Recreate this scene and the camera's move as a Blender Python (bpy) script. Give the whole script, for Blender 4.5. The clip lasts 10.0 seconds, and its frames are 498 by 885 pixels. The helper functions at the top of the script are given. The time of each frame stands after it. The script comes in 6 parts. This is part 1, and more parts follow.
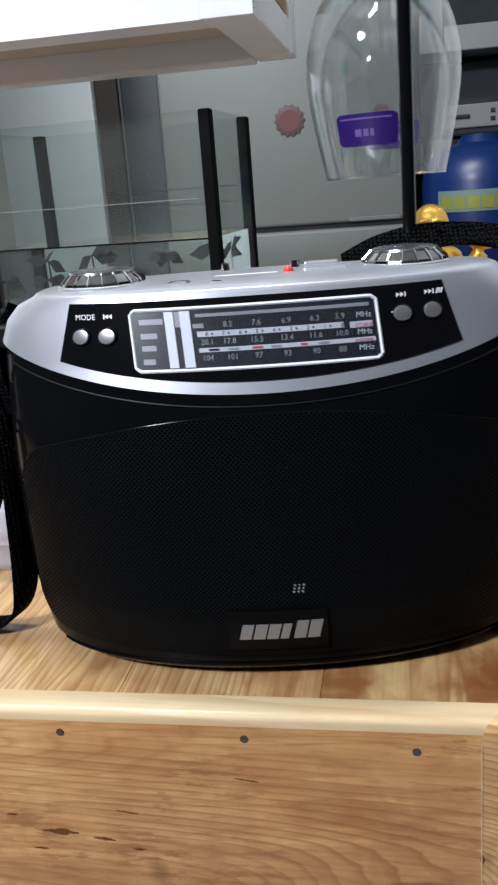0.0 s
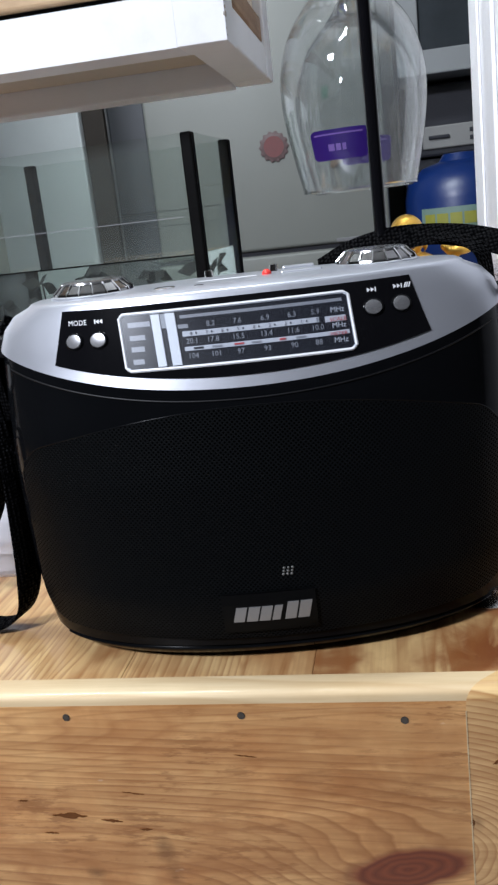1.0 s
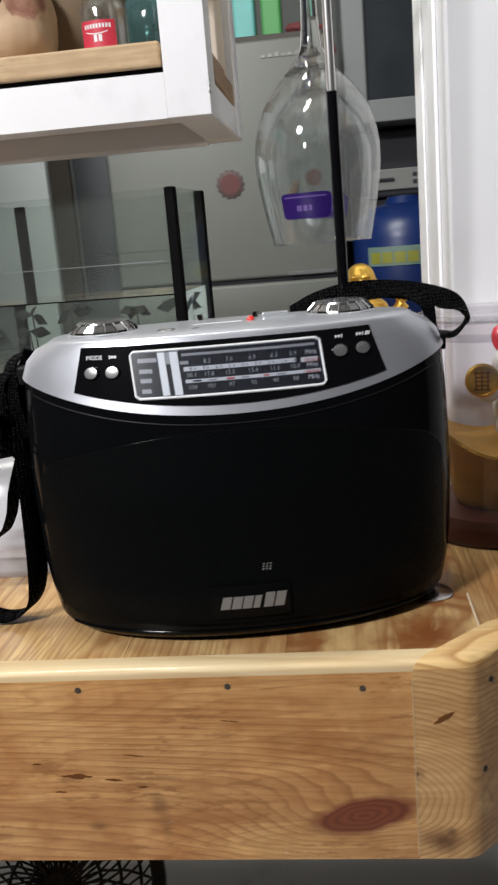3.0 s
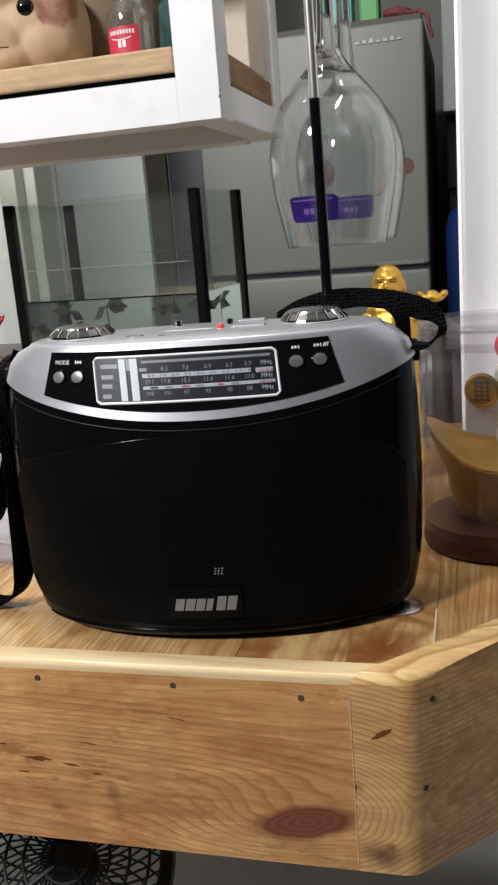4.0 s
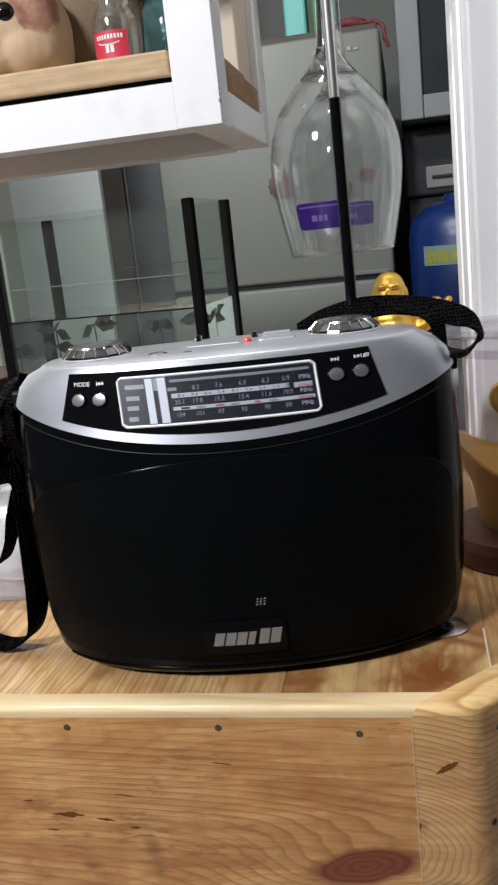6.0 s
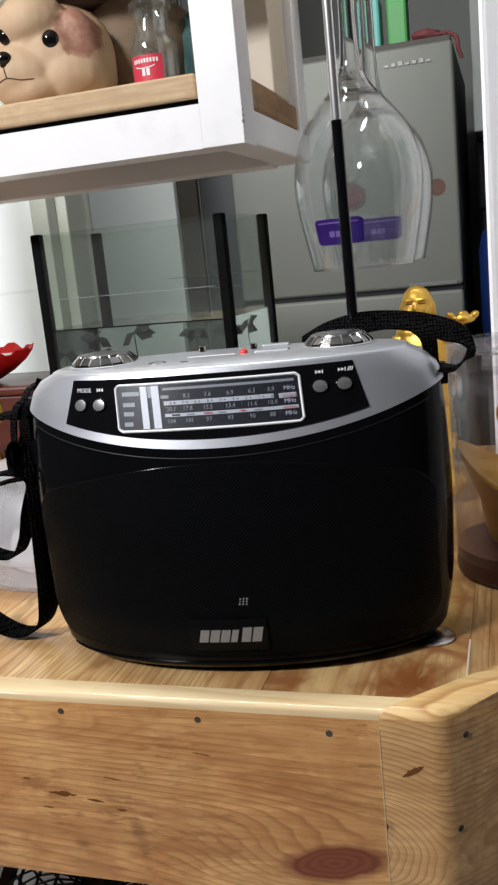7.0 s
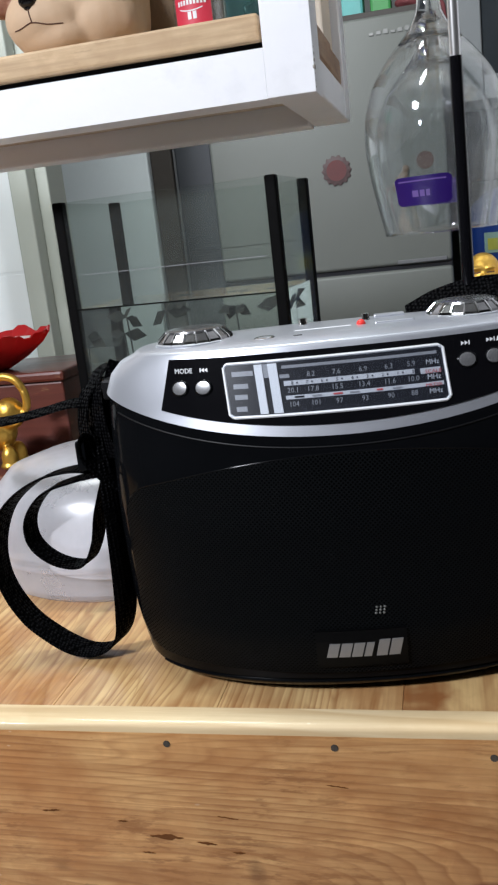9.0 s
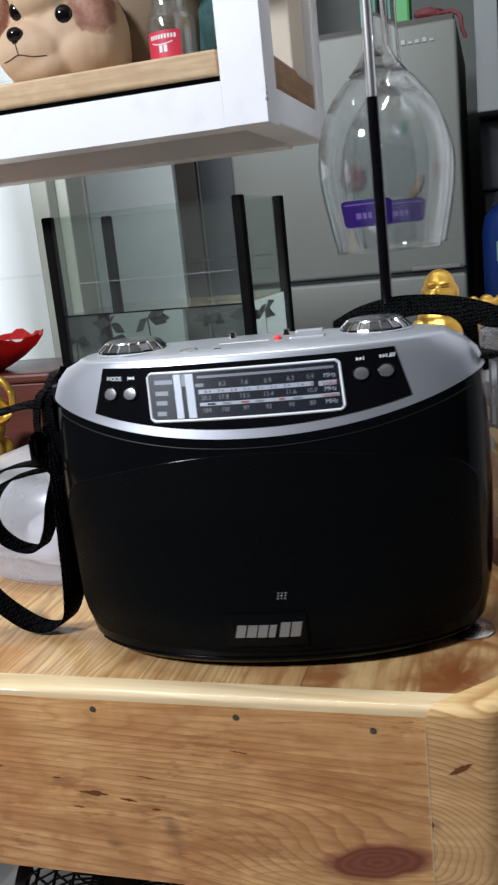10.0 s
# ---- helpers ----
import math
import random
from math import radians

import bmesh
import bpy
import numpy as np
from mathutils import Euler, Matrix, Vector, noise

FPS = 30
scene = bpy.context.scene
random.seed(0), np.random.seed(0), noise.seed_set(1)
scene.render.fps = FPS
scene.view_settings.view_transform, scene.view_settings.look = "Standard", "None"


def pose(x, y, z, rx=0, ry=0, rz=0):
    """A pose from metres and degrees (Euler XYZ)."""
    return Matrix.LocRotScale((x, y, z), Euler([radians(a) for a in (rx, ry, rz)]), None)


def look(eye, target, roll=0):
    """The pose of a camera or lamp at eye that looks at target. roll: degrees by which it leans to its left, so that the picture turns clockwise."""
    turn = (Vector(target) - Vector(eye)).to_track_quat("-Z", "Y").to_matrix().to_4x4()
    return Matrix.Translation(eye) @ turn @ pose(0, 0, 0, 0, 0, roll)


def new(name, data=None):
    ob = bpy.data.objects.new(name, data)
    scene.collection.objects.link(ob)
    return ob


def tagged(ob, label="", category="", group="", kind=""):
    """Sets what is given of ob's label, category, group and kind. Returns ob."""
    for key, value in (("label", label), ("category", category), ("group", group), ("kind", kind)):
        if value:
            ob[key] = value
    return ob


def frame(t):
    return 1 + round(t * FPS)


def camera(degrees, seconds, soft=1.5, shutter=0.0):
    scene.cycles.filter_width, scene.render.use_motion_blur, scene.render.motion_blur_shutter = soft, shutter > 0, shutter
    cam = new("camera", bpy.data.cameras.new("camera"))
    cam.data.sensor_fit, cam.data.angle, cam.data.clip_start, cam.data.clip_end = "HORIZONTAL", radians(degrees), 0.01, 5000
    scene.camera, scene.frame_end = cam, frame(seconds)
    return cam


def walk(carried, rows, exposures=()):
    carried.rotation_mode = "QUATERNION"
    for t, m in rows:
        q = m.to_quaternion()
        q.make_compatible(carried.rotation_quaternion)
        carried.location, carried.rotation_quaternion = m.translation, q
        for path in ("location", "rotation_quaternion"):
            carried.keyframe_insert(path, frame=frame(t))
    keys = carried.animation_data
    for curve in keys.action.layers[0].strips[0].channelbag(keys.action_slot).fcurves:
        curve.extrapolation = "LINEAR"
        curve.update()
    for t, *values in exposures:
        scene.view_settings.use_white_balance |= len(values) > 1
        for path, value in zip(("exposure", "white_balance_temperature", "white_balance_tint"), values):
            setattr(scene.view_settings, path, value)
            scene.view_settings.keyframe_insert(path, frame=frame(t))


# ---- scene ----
cam = camera(31.9, 10.0, soft=2.3, shutter=0.3)
METRES, EYE, TURN = 0.8, 1.0, 10.7
ROWS = [
    (0.0, 0.0, 0.0, 0.0, -1.25, -16.49, 4.23),
    (0.5, 0.0277, -0.0203, -0.0064, -0.62, -16.28, 5.54),
    (1.0, 0.0065, -0.0373, -0.0136, -1.83, -14.71, 6.35),
    (1.5, -0.0398, -0.0736, -0.0109, -4.83, -13.76, 7.32),
    (2.0, -0.0928, -0.1321, -0.0116, -9.93, -13.04, 7.76),
    (2.5, -0.111, -0.1384, -0.0079, -11.3, -13.2, 7.1),
    (3.0, -0.0289, -0.1467, 0.0141, -5.37, -13.52, 4.64),
    (3.2, 0.0341, -0.1530, 0.0292, -1.34, -14.21, 4.02),
    (4.3, 0.1062, -0.1429, 0.0230, 4.15, -13.55, 5.16),
    (4.5, 0.0917, -0.1201, 0.0227, 4.84, -13.16, 5.63),
    (5.0, 0.0269, -0.0959, 0.0173, 2.17, -12.85, 6.32),
    (5.5, 0.0054, -0.0863, 0.014, -0.97, -13.26, 6.48),
    (5.7, 0.0090, -0.0940, 0.0190, -1.30, -13.50, 6.15),
    (6.8, 0.1098, -0.1518, 0.0277, 4.38, -12.25, 5.38),
    (7.0, 0.1112, -0.141, 0.0232, 5.44, -12.2, 5.64),
    (7.5, 0.0754, -0.1055, 0.0216, 5.76, -12.63, 6.16),
    (8.0, 0.0376, -0.0821, 0.0191, 4.25, -12.9, 6.52),
    (8.5, -0.0026, -0.0646, 0.0079, 2.24, -13.28, 6.44),
    (9.0, -0.023, -0.06, 0.0173, 1.42, -13.58, 6.35),
    (9.5, 0.0038, -0.0918, 0.0173, 2.71, -13.63, 6.06),
    (10.0, 0.0738, -0.1225, 0.0259, 4.68, -13.3, 5.78),
]
# the picture drifts a little warmer once the camera draws back
TINTS = [(0.0, 0.02, 6250, 11), (1.0, -0.01, 6150, 11), (2.0, 0.02, 6200, 10), (2.5, -0.16, 6250, 10), (3.2, -0.17, 7100, 10), (4.5, -0.16, 6950, 10), (5.0, -0.21, 6800, 10), (5.5, -0.14, 6650, 10), (6.8, -0.12, 6950, 10), (7.5, -0.17, 6500, 10), (8.5, -0.13, 6400, 10), (10.0, -0.15, 6300, 9)]
walk(cam, [(t, pose(0, 0, EYE, 0, 0, TURN) @ pose(METRES * x, METRES * y, METRES * z, 90 + pitch, roll, yaw)) for t, x, y, z, yaw, pitch, roll in ROWS], TINTS)

# ---- light ----
scene.view_settings.exposure = 0.0
world = bpy.data.worlds.new("room_air")
scene.world = world
world.use_nodes = True
world.node_tree.nodes["Background"].inputs[0].default_value = (0.8, 0.9, 1.0, 1)
world.node_tree.nodes["Background"].inputs[1].default_value = 0.0


def area_lamp(name, place, target, sx, sy, watts, colour):
    data = bpy.data.lights.new(name, "AREA")
    data.shape, data.size, data.size_y, data.energy, data.color = "RECTANGLE", sx, sy, watts, colour
    lamp = new(name, data)
    lamp.matrix_world = look(place, target)
    return lamp


area_lamp("ceiling_lamp_front", (-1.08, -1.06, 2.2), (-0.15, 0.45, 0.9), 0.30, 0.20, 65, (0.91, 0.935, 1.0))
area_lamp("tube_lamp_kitchen", (-0.56, 0.64, 2.4), (-0.86, 1.6, 1.0), 0.9, 0.10, 30, (0.93, 0.98, 0.97))

# ---- materials ----


class Nodes:
    """A node tree with short ways to add and link nodes."""

    def __init__(self, name):
        self.mat = bpy.data.materials.new(name)
        self.mat.use_nodes = True
        self.tree = self.mat.node_tree
        self.bsdf = self.tree.nodes["Principled BSDF"]
        self.output = self.tree.nodes["Material Output"]

    def add(self, kind, **values):
        node = self.tree.nodes.new(kind)
        for key, value in values.items():
            setattr(node, key, value)
        return node

    def link(self, a, b):
        self.tree.links.new(a, b)

    def put(self, socket, value):
        if isinstance(value, (int, float, tuple)):
            socket.default_value = value
        else:
            self.link(value, socket)

    def math(self, operation, a, b=0.0, c=0.0):
        node = self.add("ShaderNodeMath", operation=operation)
        for socket, value in zip(node.inputs, (a, b, c)):
            self.put(socket, value)
        return node.outputs[0]

    def coords(self, scale=(1, 1, 1), offset=(0, 0, 0)):
        mapping = self.add("ShaderNodeMapping")
        self.link(self.add("ShaderNodeTexCoord").outputs["Object"], mapping.inputs[0])
        mapping.inputs["Scale"].default_value = scale
        mapping.inputs["Location"].default_value = offset
        return mapping.outputs[0]

    def noise(self, vector, scale, detail=3.0, rough=0.55, distortion=0.0):
        node = self.add("ShaderNodeTexNoise")
        self.link(vector, node.inputs["Vector"])
        for key, value in (("Scale", scale), ("Detail", detail), ("Roughness", rough), ("Distortion", distortion)):
            node.inputs[key].default_value = value
        return node.outputs[0]

    def ramp(self, factor, stops):
        node = self.add("ShaderNodeValToRGB")
        self.link(factor, node.inputs[0])
        elements = node.color_ramp.elements
        while len(elements) < len(stops):
            elements.new(0.5)
        for element, (at, colour) in zip(elements, stops):
            element.position, element.color = at, (*colour, 1)
        return node.outputs[0]

    def mix(self, factor, a, b, blend="MIX"):
        node = self.add("ShaderNodeMix", data_type="RGBA", blend_type=blend)
        self.put(node.inputs[0], factor)
        self.put(node.inputs[6], (*a, 1) if isinstance(a, tuple) else a)
        self.put(node.inputs[7], (*b, 1) if isinstance(b, tuple) else b)
        return node.outputs[2]

    def bump(self, height, strength, distance):
        node = self.add("ShaderNodeBump")
        node.inputs["Strength"].default_value, node.inputs["Distance"].default_value = strength, distance
        self.link(height, node.inputs["Height"])
        self.link(node.outputs[0], self.bsdf.inputs["Normal"])

    def shade(self, **values):
        for key, value in values.items():
            self.put(self.bsdf.inputs[key.replace("_", " ")], value)


def surface(name, colour, rough, metal=0.0, vary=0.18, scale=18.0, bump=0.15, depth=0.0006, grime=None, coat=0.0, specular=0.5):
    """A plain real surface: its colour varied at two scales, fine relief and uneven gloss."""
    n = Nodes(name)
    v = n.coords()
    large, small = n.noise(v, scale, 4), n.noise(v, scale * 14, 3)
    dark = tuple(c * (1 - vary) for c in colour)
    light = tuple(min(1, c * (1 + vary * 0.6)) for c in colour)
    base = n.mix(large, dark, light)
    base = n.mix(n.math("MULTIPLY", small, 0.25), base, dark)
    if grime:
        spots = n.ramp(n.noise(v, scale * 2.3, 6, 0.65), ((0.56, (0, 0, 0)), (0.72, (1, 1, 1))))
        base = n.mix(n.math("MULTIPLY", spots, 0.55), base, grime)
    n.shade(Base_Color=base, Metallic=metal, Coat_Weight=coat, Specular_IOR_Level=specular)
    n.shade(Roughness=n.math("MULTIPLY_ADD", large, rough * 0.5, rough * 0.75))
    if bump:
        n.bump(small, bump, depth)
    return n.mat


def wood(name, along, light, dark, red, rings=9.0, size=6.0, seed=0.0, gloss=0.3, knots=(), fibre=0.5, slope=(0, 0, 0), pith=None, swing=1.0, bold=0.70, patch=9.0, warp=0.0, fade=0.0, torn=0.0, swirl=None, stains=()):
    """Varnished pine: ring lines drawn out along the grain, fine fibres, warm patches and knots."""
    n = Nodes(name)
    stretch = [1.0, 1.0, 1.0]
    stretch["xyz".index(along)] = 0.13
    v = n.coords(tuple(stretch), (seed, seed * 0.7, seed * 1.3))
    figure = n.noise(v, size, 3.0, 0.42, 0.4)
    lean = n.add("ShaderNodeVectorMath", operation="DOT_PRODUCT")
    n.link(n.coords(), lean.inputs[0])
    lean.inputs[1].default_value = slope
    figure = n.math("MULTIPLY_ADD", figure, swing, lean.outputs["Value"])
    if pith:
        point, way = pith
        off = n.add("ShaderNodeVectorMath", operation="SUBTRACT")
        n.link(n.coords(), off.inputs[0])
        off.inputs[1].default_value = point
        cross = n.add("ShaderNodeVectorMath", operation="CROSS_PRODUCT")
        n.link(off.outputs[0], cross.inputs[0])
        cross.inputs[1].default_value = way
        radius = n.add("ShaderNodeVectorMath", operation="LENGTH")
        n.link(cross.outputs[0], radius.inputs[0])
        figure = n.math("MULTIPLY_ADD", radius.outputs["Value"], 10.0, n.math("MULTIPLY", figure, 0.5))
    masks = []
    for kx, kz, rx, rz in knots:
        sub = n.add("ShaderNodeVectorMath", operation="SUBTRACT")
        n.link(n.coords(), sub.inputs[0])
        sub.inputs[1].default_value = (kx, 0, kz)
        tilt = n.add("ShaderNodeVectorRotate", rotation_type="Y_AXIS")
        n.link(sub.outputs[0], tilt.inputs["Vector"])
        tilt.inputs["Angle"].default_value = 0.20
        mul = n.add("ShaderNodeVectorMath", operation="MULTIPLY")
        n.link(tilt.outputs[0], mul.inputs[0])
        mul.inputs[1].default_value = (1 / rx, 0, 1 / rz)
        length = n.add("ShaderNodeVectorMath", operation="LENGTH")
        n.link(mul.outputs[0], length.inputs[0])
        wobble = n.math("MULTIPLY_ADD", n.noise(n.coords(), 60, 2), 0.30, -0.15)
        far = n.math("ADD", length.outputs["Value"], wobble)
        masks.append(far)
        hill = n.math("POWER", 2.718, n.math("MULTIPLY", n.math("MULTIPLY", far, far), -0.22))
        figure = n.math("ADD", figure, n.math("MULTIPLY", hill, 0.26))
    saw = n.math("FRACT", n.math("MULTIPLY", figure, rings))
    lines = n.ramp(saw, ((0.0, (0, 0, 0)), (0.55, (0.25, 0.25, 0.25)), (0.86, (1, 1, 1)), (1.0, (0, 0, 0))))
    fine = n.math("FRACT", n.math("MULTIPLY", n.noise(v, size * 2.6, 2.0, 0.5, 0.2), rings * 0.7))
    fine_lines = n.ramp(fine, ((0.0, (0, 0, 0)), (0.62, (0, 0, 0)), (0.86, (0.8, 0.8, 0.8)), (1.0, (0, 0, 0))))
    fibre_stretch = [170.0, 170.0, 170.0]
    fibre_stretch["xyz".index(along)] = 7.0
    fibres = n.noise(n.coords(tuple(fibre_stretch)), 1.0, 4, 0.6)
    patches = n.noise(n.coords((1, 1, 1), (seed, 3, 1)), patch, 3, 0.55, warp)
    strength = bold
    if fade:
        worn = n.ramp(n.noise(n.coords((0.6, 1, 1.4), (seed, 8, 2)), 13.0, 3), ((0.42, (1, 1, 1)), (0.62, (0, 0, 0))))
        strength = n.math("MULTIPLY_ADD", worn, bold * fade, bold * (1 - fade))
    base = n.mix(n.ramp(patches, ((0.40, (0, 0, 0)), (0.66, (0.85, 0.85, 0.85)))), light, red)
    pale = n.noise(n.coords((1, 1, 1), (2, seed, 5)), 26.0, 4)
    base = n.mix(n.ramp(pale, ((0.52, (0, 0, 0)), (0.74, (0.55, 0.55, 0.55)))), base, tuple(min(1.0, c * 1.2 + 0.02) for c in light))
    if swirl:
        sx, sy, wide, deep = swirl
        away = n.add("ShaderNodeVectorMath", operation="DISTANCE")
        n.link(n.coords((1 / wide, 1 / deep, 0)), away.inputs[0])
        away.inputs[1].default_value = (sx / wide, sy / deep, 0)
        rough = n.noise(n.coords((1.6, 0.8, 1)), 38, 5, 0.62, 1.6)
        reach = n.math("ADD", away.outputs["Value"], n.math("MULTIPLY_ADD", rough, 1.8, -0.9))
        base = n.mix(n.ramp(reach, ((0.25, (1, 1, 1)), (1.15, (0, 0, 0)))), base, (0.22, 0.070, 0.022))
    if torn:
        cloud = n.noise(n.coords((0.7, 1, 1), (seed, 5, 6)), 34.0, 5, 0.62, 0.6)
        base = n.mix(n.ramp(cloud, ((0.49, (0, 0, 0)), (0.70, (0.5, 0.5, 0.5)))), base, tuple(0.6 * a + 0.4 * b for a, b in zip(dark, red)))
        base = n.mix(n.ramp(cloud, ((0.28, (0.6, 0.6, 0.6)), (0.46, (0, 0, 0)))), base, tuple(c * 1.28 for c in light))
    base = n.mix(n.math("MULTIPLY", lines, strength), base, dark)
    base = n.mix(n.math("MULTIPLY", fine_lines, 0.08 if pith else 0.42), base, dark)
    if torn:
        specks = n.ramp(n.noise(n.coords((0.35, 1, 1.6), (seed, 1, 4)), 150.0, 4, 0.65), ((0.525, (0, 0, 0)), (0.615, (1, 1, 1))))
        zone = n.ramp(n.noise(n.coords((0.7, 1, 1), (4, seed, 1)), 17.0, 2), ((0.40, (0, 0, 0)), (0.58, (1, 1, 1))))
        base = n.mix(n.math("MULTIPLY", n.math("MULTIPLY", specks, zone), torn), base, tuple(c * 0.75 for c in dark))
        chips = n.ramp(n.noise(n.coords((0.6, 1, 1.4), (seed, 7, 9)), 95.0, 2, 0.5), ((0.74, (0, 0, 0)), (0.78, (1, 1, 1))))
        base = n.mix(n.math("MULTIPLY", chips, 0.7), base, (0.72, 0.58, 0.42))
    base = n.mix(n.math("MULTIPLY", n.ramp(fibres, ((0.35, (1, 1, 1)), (0.6, (0, 0, 0)))), fibre), base, dark)
    for kx, kz, rx, rz, amount in stains:
        away = n.add("ShaderNodeVectorMath", operation="DISTANCE")
        n.link(n.coords((1 / rx, 0, 1 / rz)), away.inputs[0])
        away.inputs[1].default_value = (kx / rx, 0, kz / rz)
        reach = n.math("ADD", away.outputs["Value"], n.math("MULTIPLY_ADD", n.noise(n.coords(), 90, 3), 0.9, -0.45))
        base = n.mix(n.ramp(reach, ((0.1, (amount, amount, amount)), (1.0, (0, 0, 0)))), base, tuple(c * 0.42 for c in dark))
    for far in masks:
        inside = n.ramp(far, ((0.70, (1, 1, 1)), (1.10, (0, 0, 0))))
        ring = n.math("FRACT", n.math("MULTIPLY", far, 4.6))
        core = n.ramp(ring, ((0.0, (0.115, 0.022, 0.008)), (0.55, (0.190, 0.044, 0.015)), (1.0, (0.125, 0.025, 0.009))))
        base = n.mix(n.math("MULTIPLY", inside, 0.97), base, core)
    random_part = n.add("ShaderNodeObjectInfo").outputs["Random"]
    shift = n.add("ShaderNodeHueSaturation")
    n.link(base, shift.inputs["Color"])
    n.link(n.math("MULTIPLY_ADD", random_part, 0.22, 0.9), shift.inputs["Value"])
    n.shade(Base_Color=shift.outputs[0], Coat_Weight=0.35, Coat_Roughness=0.12)
    n.shade(Roughness=n.math("MULTIPLY_ADD", fibres, 0.25, gloss))
    n.bump(n.math("ADD", fibres, n.math("MULTIPLY", lines, -0.4)), 0.25, 0.0005)
    return n.mat


def patched(name, colour, patch, spots):
    """Soft toy skin: one colour, with mottled patches of another at the given places."""
    n = Nodes(name)
    v = n.coords()
    rough = n.noise(v, 70, 4, 0.6)
    base = n.mix(n.noise(v, 35, 4), tuple(c * 0.84 for c in colour), tuple(c * 1.10 for c in colour))
    mottled = n.mix(n.ramp(n.noise(v, 120, 4, 0.6), ((0.40, (0, 0, 0)), (0.68, (1, 1, 1)))), patch, tuple(0.6 * a + 0.4 * b for a, b in zip(patch, colour)))
    for (x, y, z), (rx, ry, rz) in spots:
        away = n.add("ShaderNodeVectorMath", operation="DISTANCE")
        n.link(n.coords((1 / rx, 1 / ry, 1 / rz)), away.inputs[0])
        away.inputs[1].default_value = (x / rx, y / ry, z / rz)
        reach = n.math("ADD", away.outputs["Value"], n.math("MULTIPLY_ADD", rough, 0.8, -0.4))
        base = n.mix(n.ramp(reach, ((0.86, (1, 1, 1)), (1.02, (0, 0, 0)))), base, mottled)
    n.shade(Base_Color=base, Roughness=0.7)
    n.bump(n.noise(v, 260, 3), 0.2, 0.0008)
    return n.mat


def thin_clear(name, tint, gloss=0.06, body=0.0, body_colour=(0.8, 0.8, 0.8), rough=0.02, rim=0.6, sharp=4.0):
    """Thin clear sheet: see-through with a mirror-like sheen, and a share of milky body."""
    n = Nodes(name)
    clear = n.add("ShaderNodeBsdfTransparent")
    clear.inputs[0].default_value = (*tint, 1)
    shine = n.add("ShaderNodeBsdfGlossy")
    shine.inputs["Roughness"].default_value = rough
    edge = n.add("ShaderNodeLayerWeight")
    edge.inputs["Blend"].default_value = 0.5
    both = n.add("ShaderNodeMixShader")
    n.link(n.math("MULTIPLY_ADD", n.math("POWER", edge.outputs["Facing"], sharp), rim, gloss), both.inputs[0])
    n.link(clear.outputs[0], both.inputs[1])
    n.link(shine.outputs[0], both.inputs[2])
    last = both
    if body:
        milk = n.add("ShaderNodeBsdfDiffuse")
        milk.inputs[0].default_value = (*body_colour, 1)
        pale = n.add("ShaderNodeBsdfTranslucent")
        pale.inputs[0].default_value = (*body_colour, 1)
        half = n.add("ShaderNodeMixShader")
        half.inputs[0].default_value = 0.4
        n.link(milk.outputs[0], half.inputs[1])
        n.link(pale.outputs[0], half.inputs[2])
        last = n.add("ShaderNodeMixShader")
        smear = n.noise(n.coords(), 25, 4)
        n.link(n.math("MULTIPLY_ADD", smear, body * 0.6, body * 0.7), last.inputs[0])
        n.link(both.outputs[0], last.inputs[1])
        n.link(half.outputs[0], last.inputs[2])
    n.link(last.outputs[0], n.output.inputs[0])
    return n.mat


def solid_glass(name, colour=(1, 1, 1), index=1.45, rough=0.0, coat=0.0):
    n = Nodes(name)
    n.shade(Base_Color=(*colour, 1), Transmission_Weight=1.0, Roughness=rough, IOR=index, Coat_Weight=coat, Coat_Roughness=0.02)
    return n.mat


def dotted(name, colour, hole, pitch):
    """Perforated sheet: rows of small round holes."""
    n = Nodes(name)
    mapping = n.coords()
    turn = n.add("ShaderNodeMapping")
    n.link(mapping, turn.inputs[0])
    turn.inputs["Rotation"].default_value = (0, radians(45), 0)
    turn.inputs["Scale"].default_value = (1, 0, 1)
    cells = n.add("ShaderNodeTexVoronoi", voronoi_dimensions="3D")
    n.link(turn.outputs[0], cells.inputs["Vector"])
    cells.inputs["Scale"].default_value = 1 / pitch
    cells.inputs["Randomness"].default_value = 0.0
    holes = n.ramp(cells.outputs["Distance"], ((0.26, (0, 0, 0)), (0.36, (1, 1, 1))))
    n.shade(Base_Color=n.mix(holes, hole, colour), Roughness=0.38, Specular_IOR_Level=n.math("MULTIPLY_ADD", holes, 0.064, 0.002))
    n.bump(holes, 0.7, 0.0006)
    return n.mat


def weave(name, colour):
    n = Nodes(name)
    v = n.coords((1, 1, 1))
    cells = n.add("ShaderNodeTexVoronoi")
    n.link(v, cells.inputs["Vector"])
    cells.inputs["Scale"].default_value = 480
    cells.inputs["Randomness"].default_value = 0.35
    threads = n.ramp(cells.outputs["Distance"], ((0.1, (1, 1, 1)), (0.6, (0, 0, 0))))
    n.shade(Base_Color=n.mix(threads, tuple(c * 0.45 for c in colour), tuple(c * 1.9 for c in colour)), Roughness=0.5, Specular_IOR_Level=n.math("MULTIPLY", threads, 0.07))
    n.bump(threads, 0.9, 0.0008)
    return n.mat


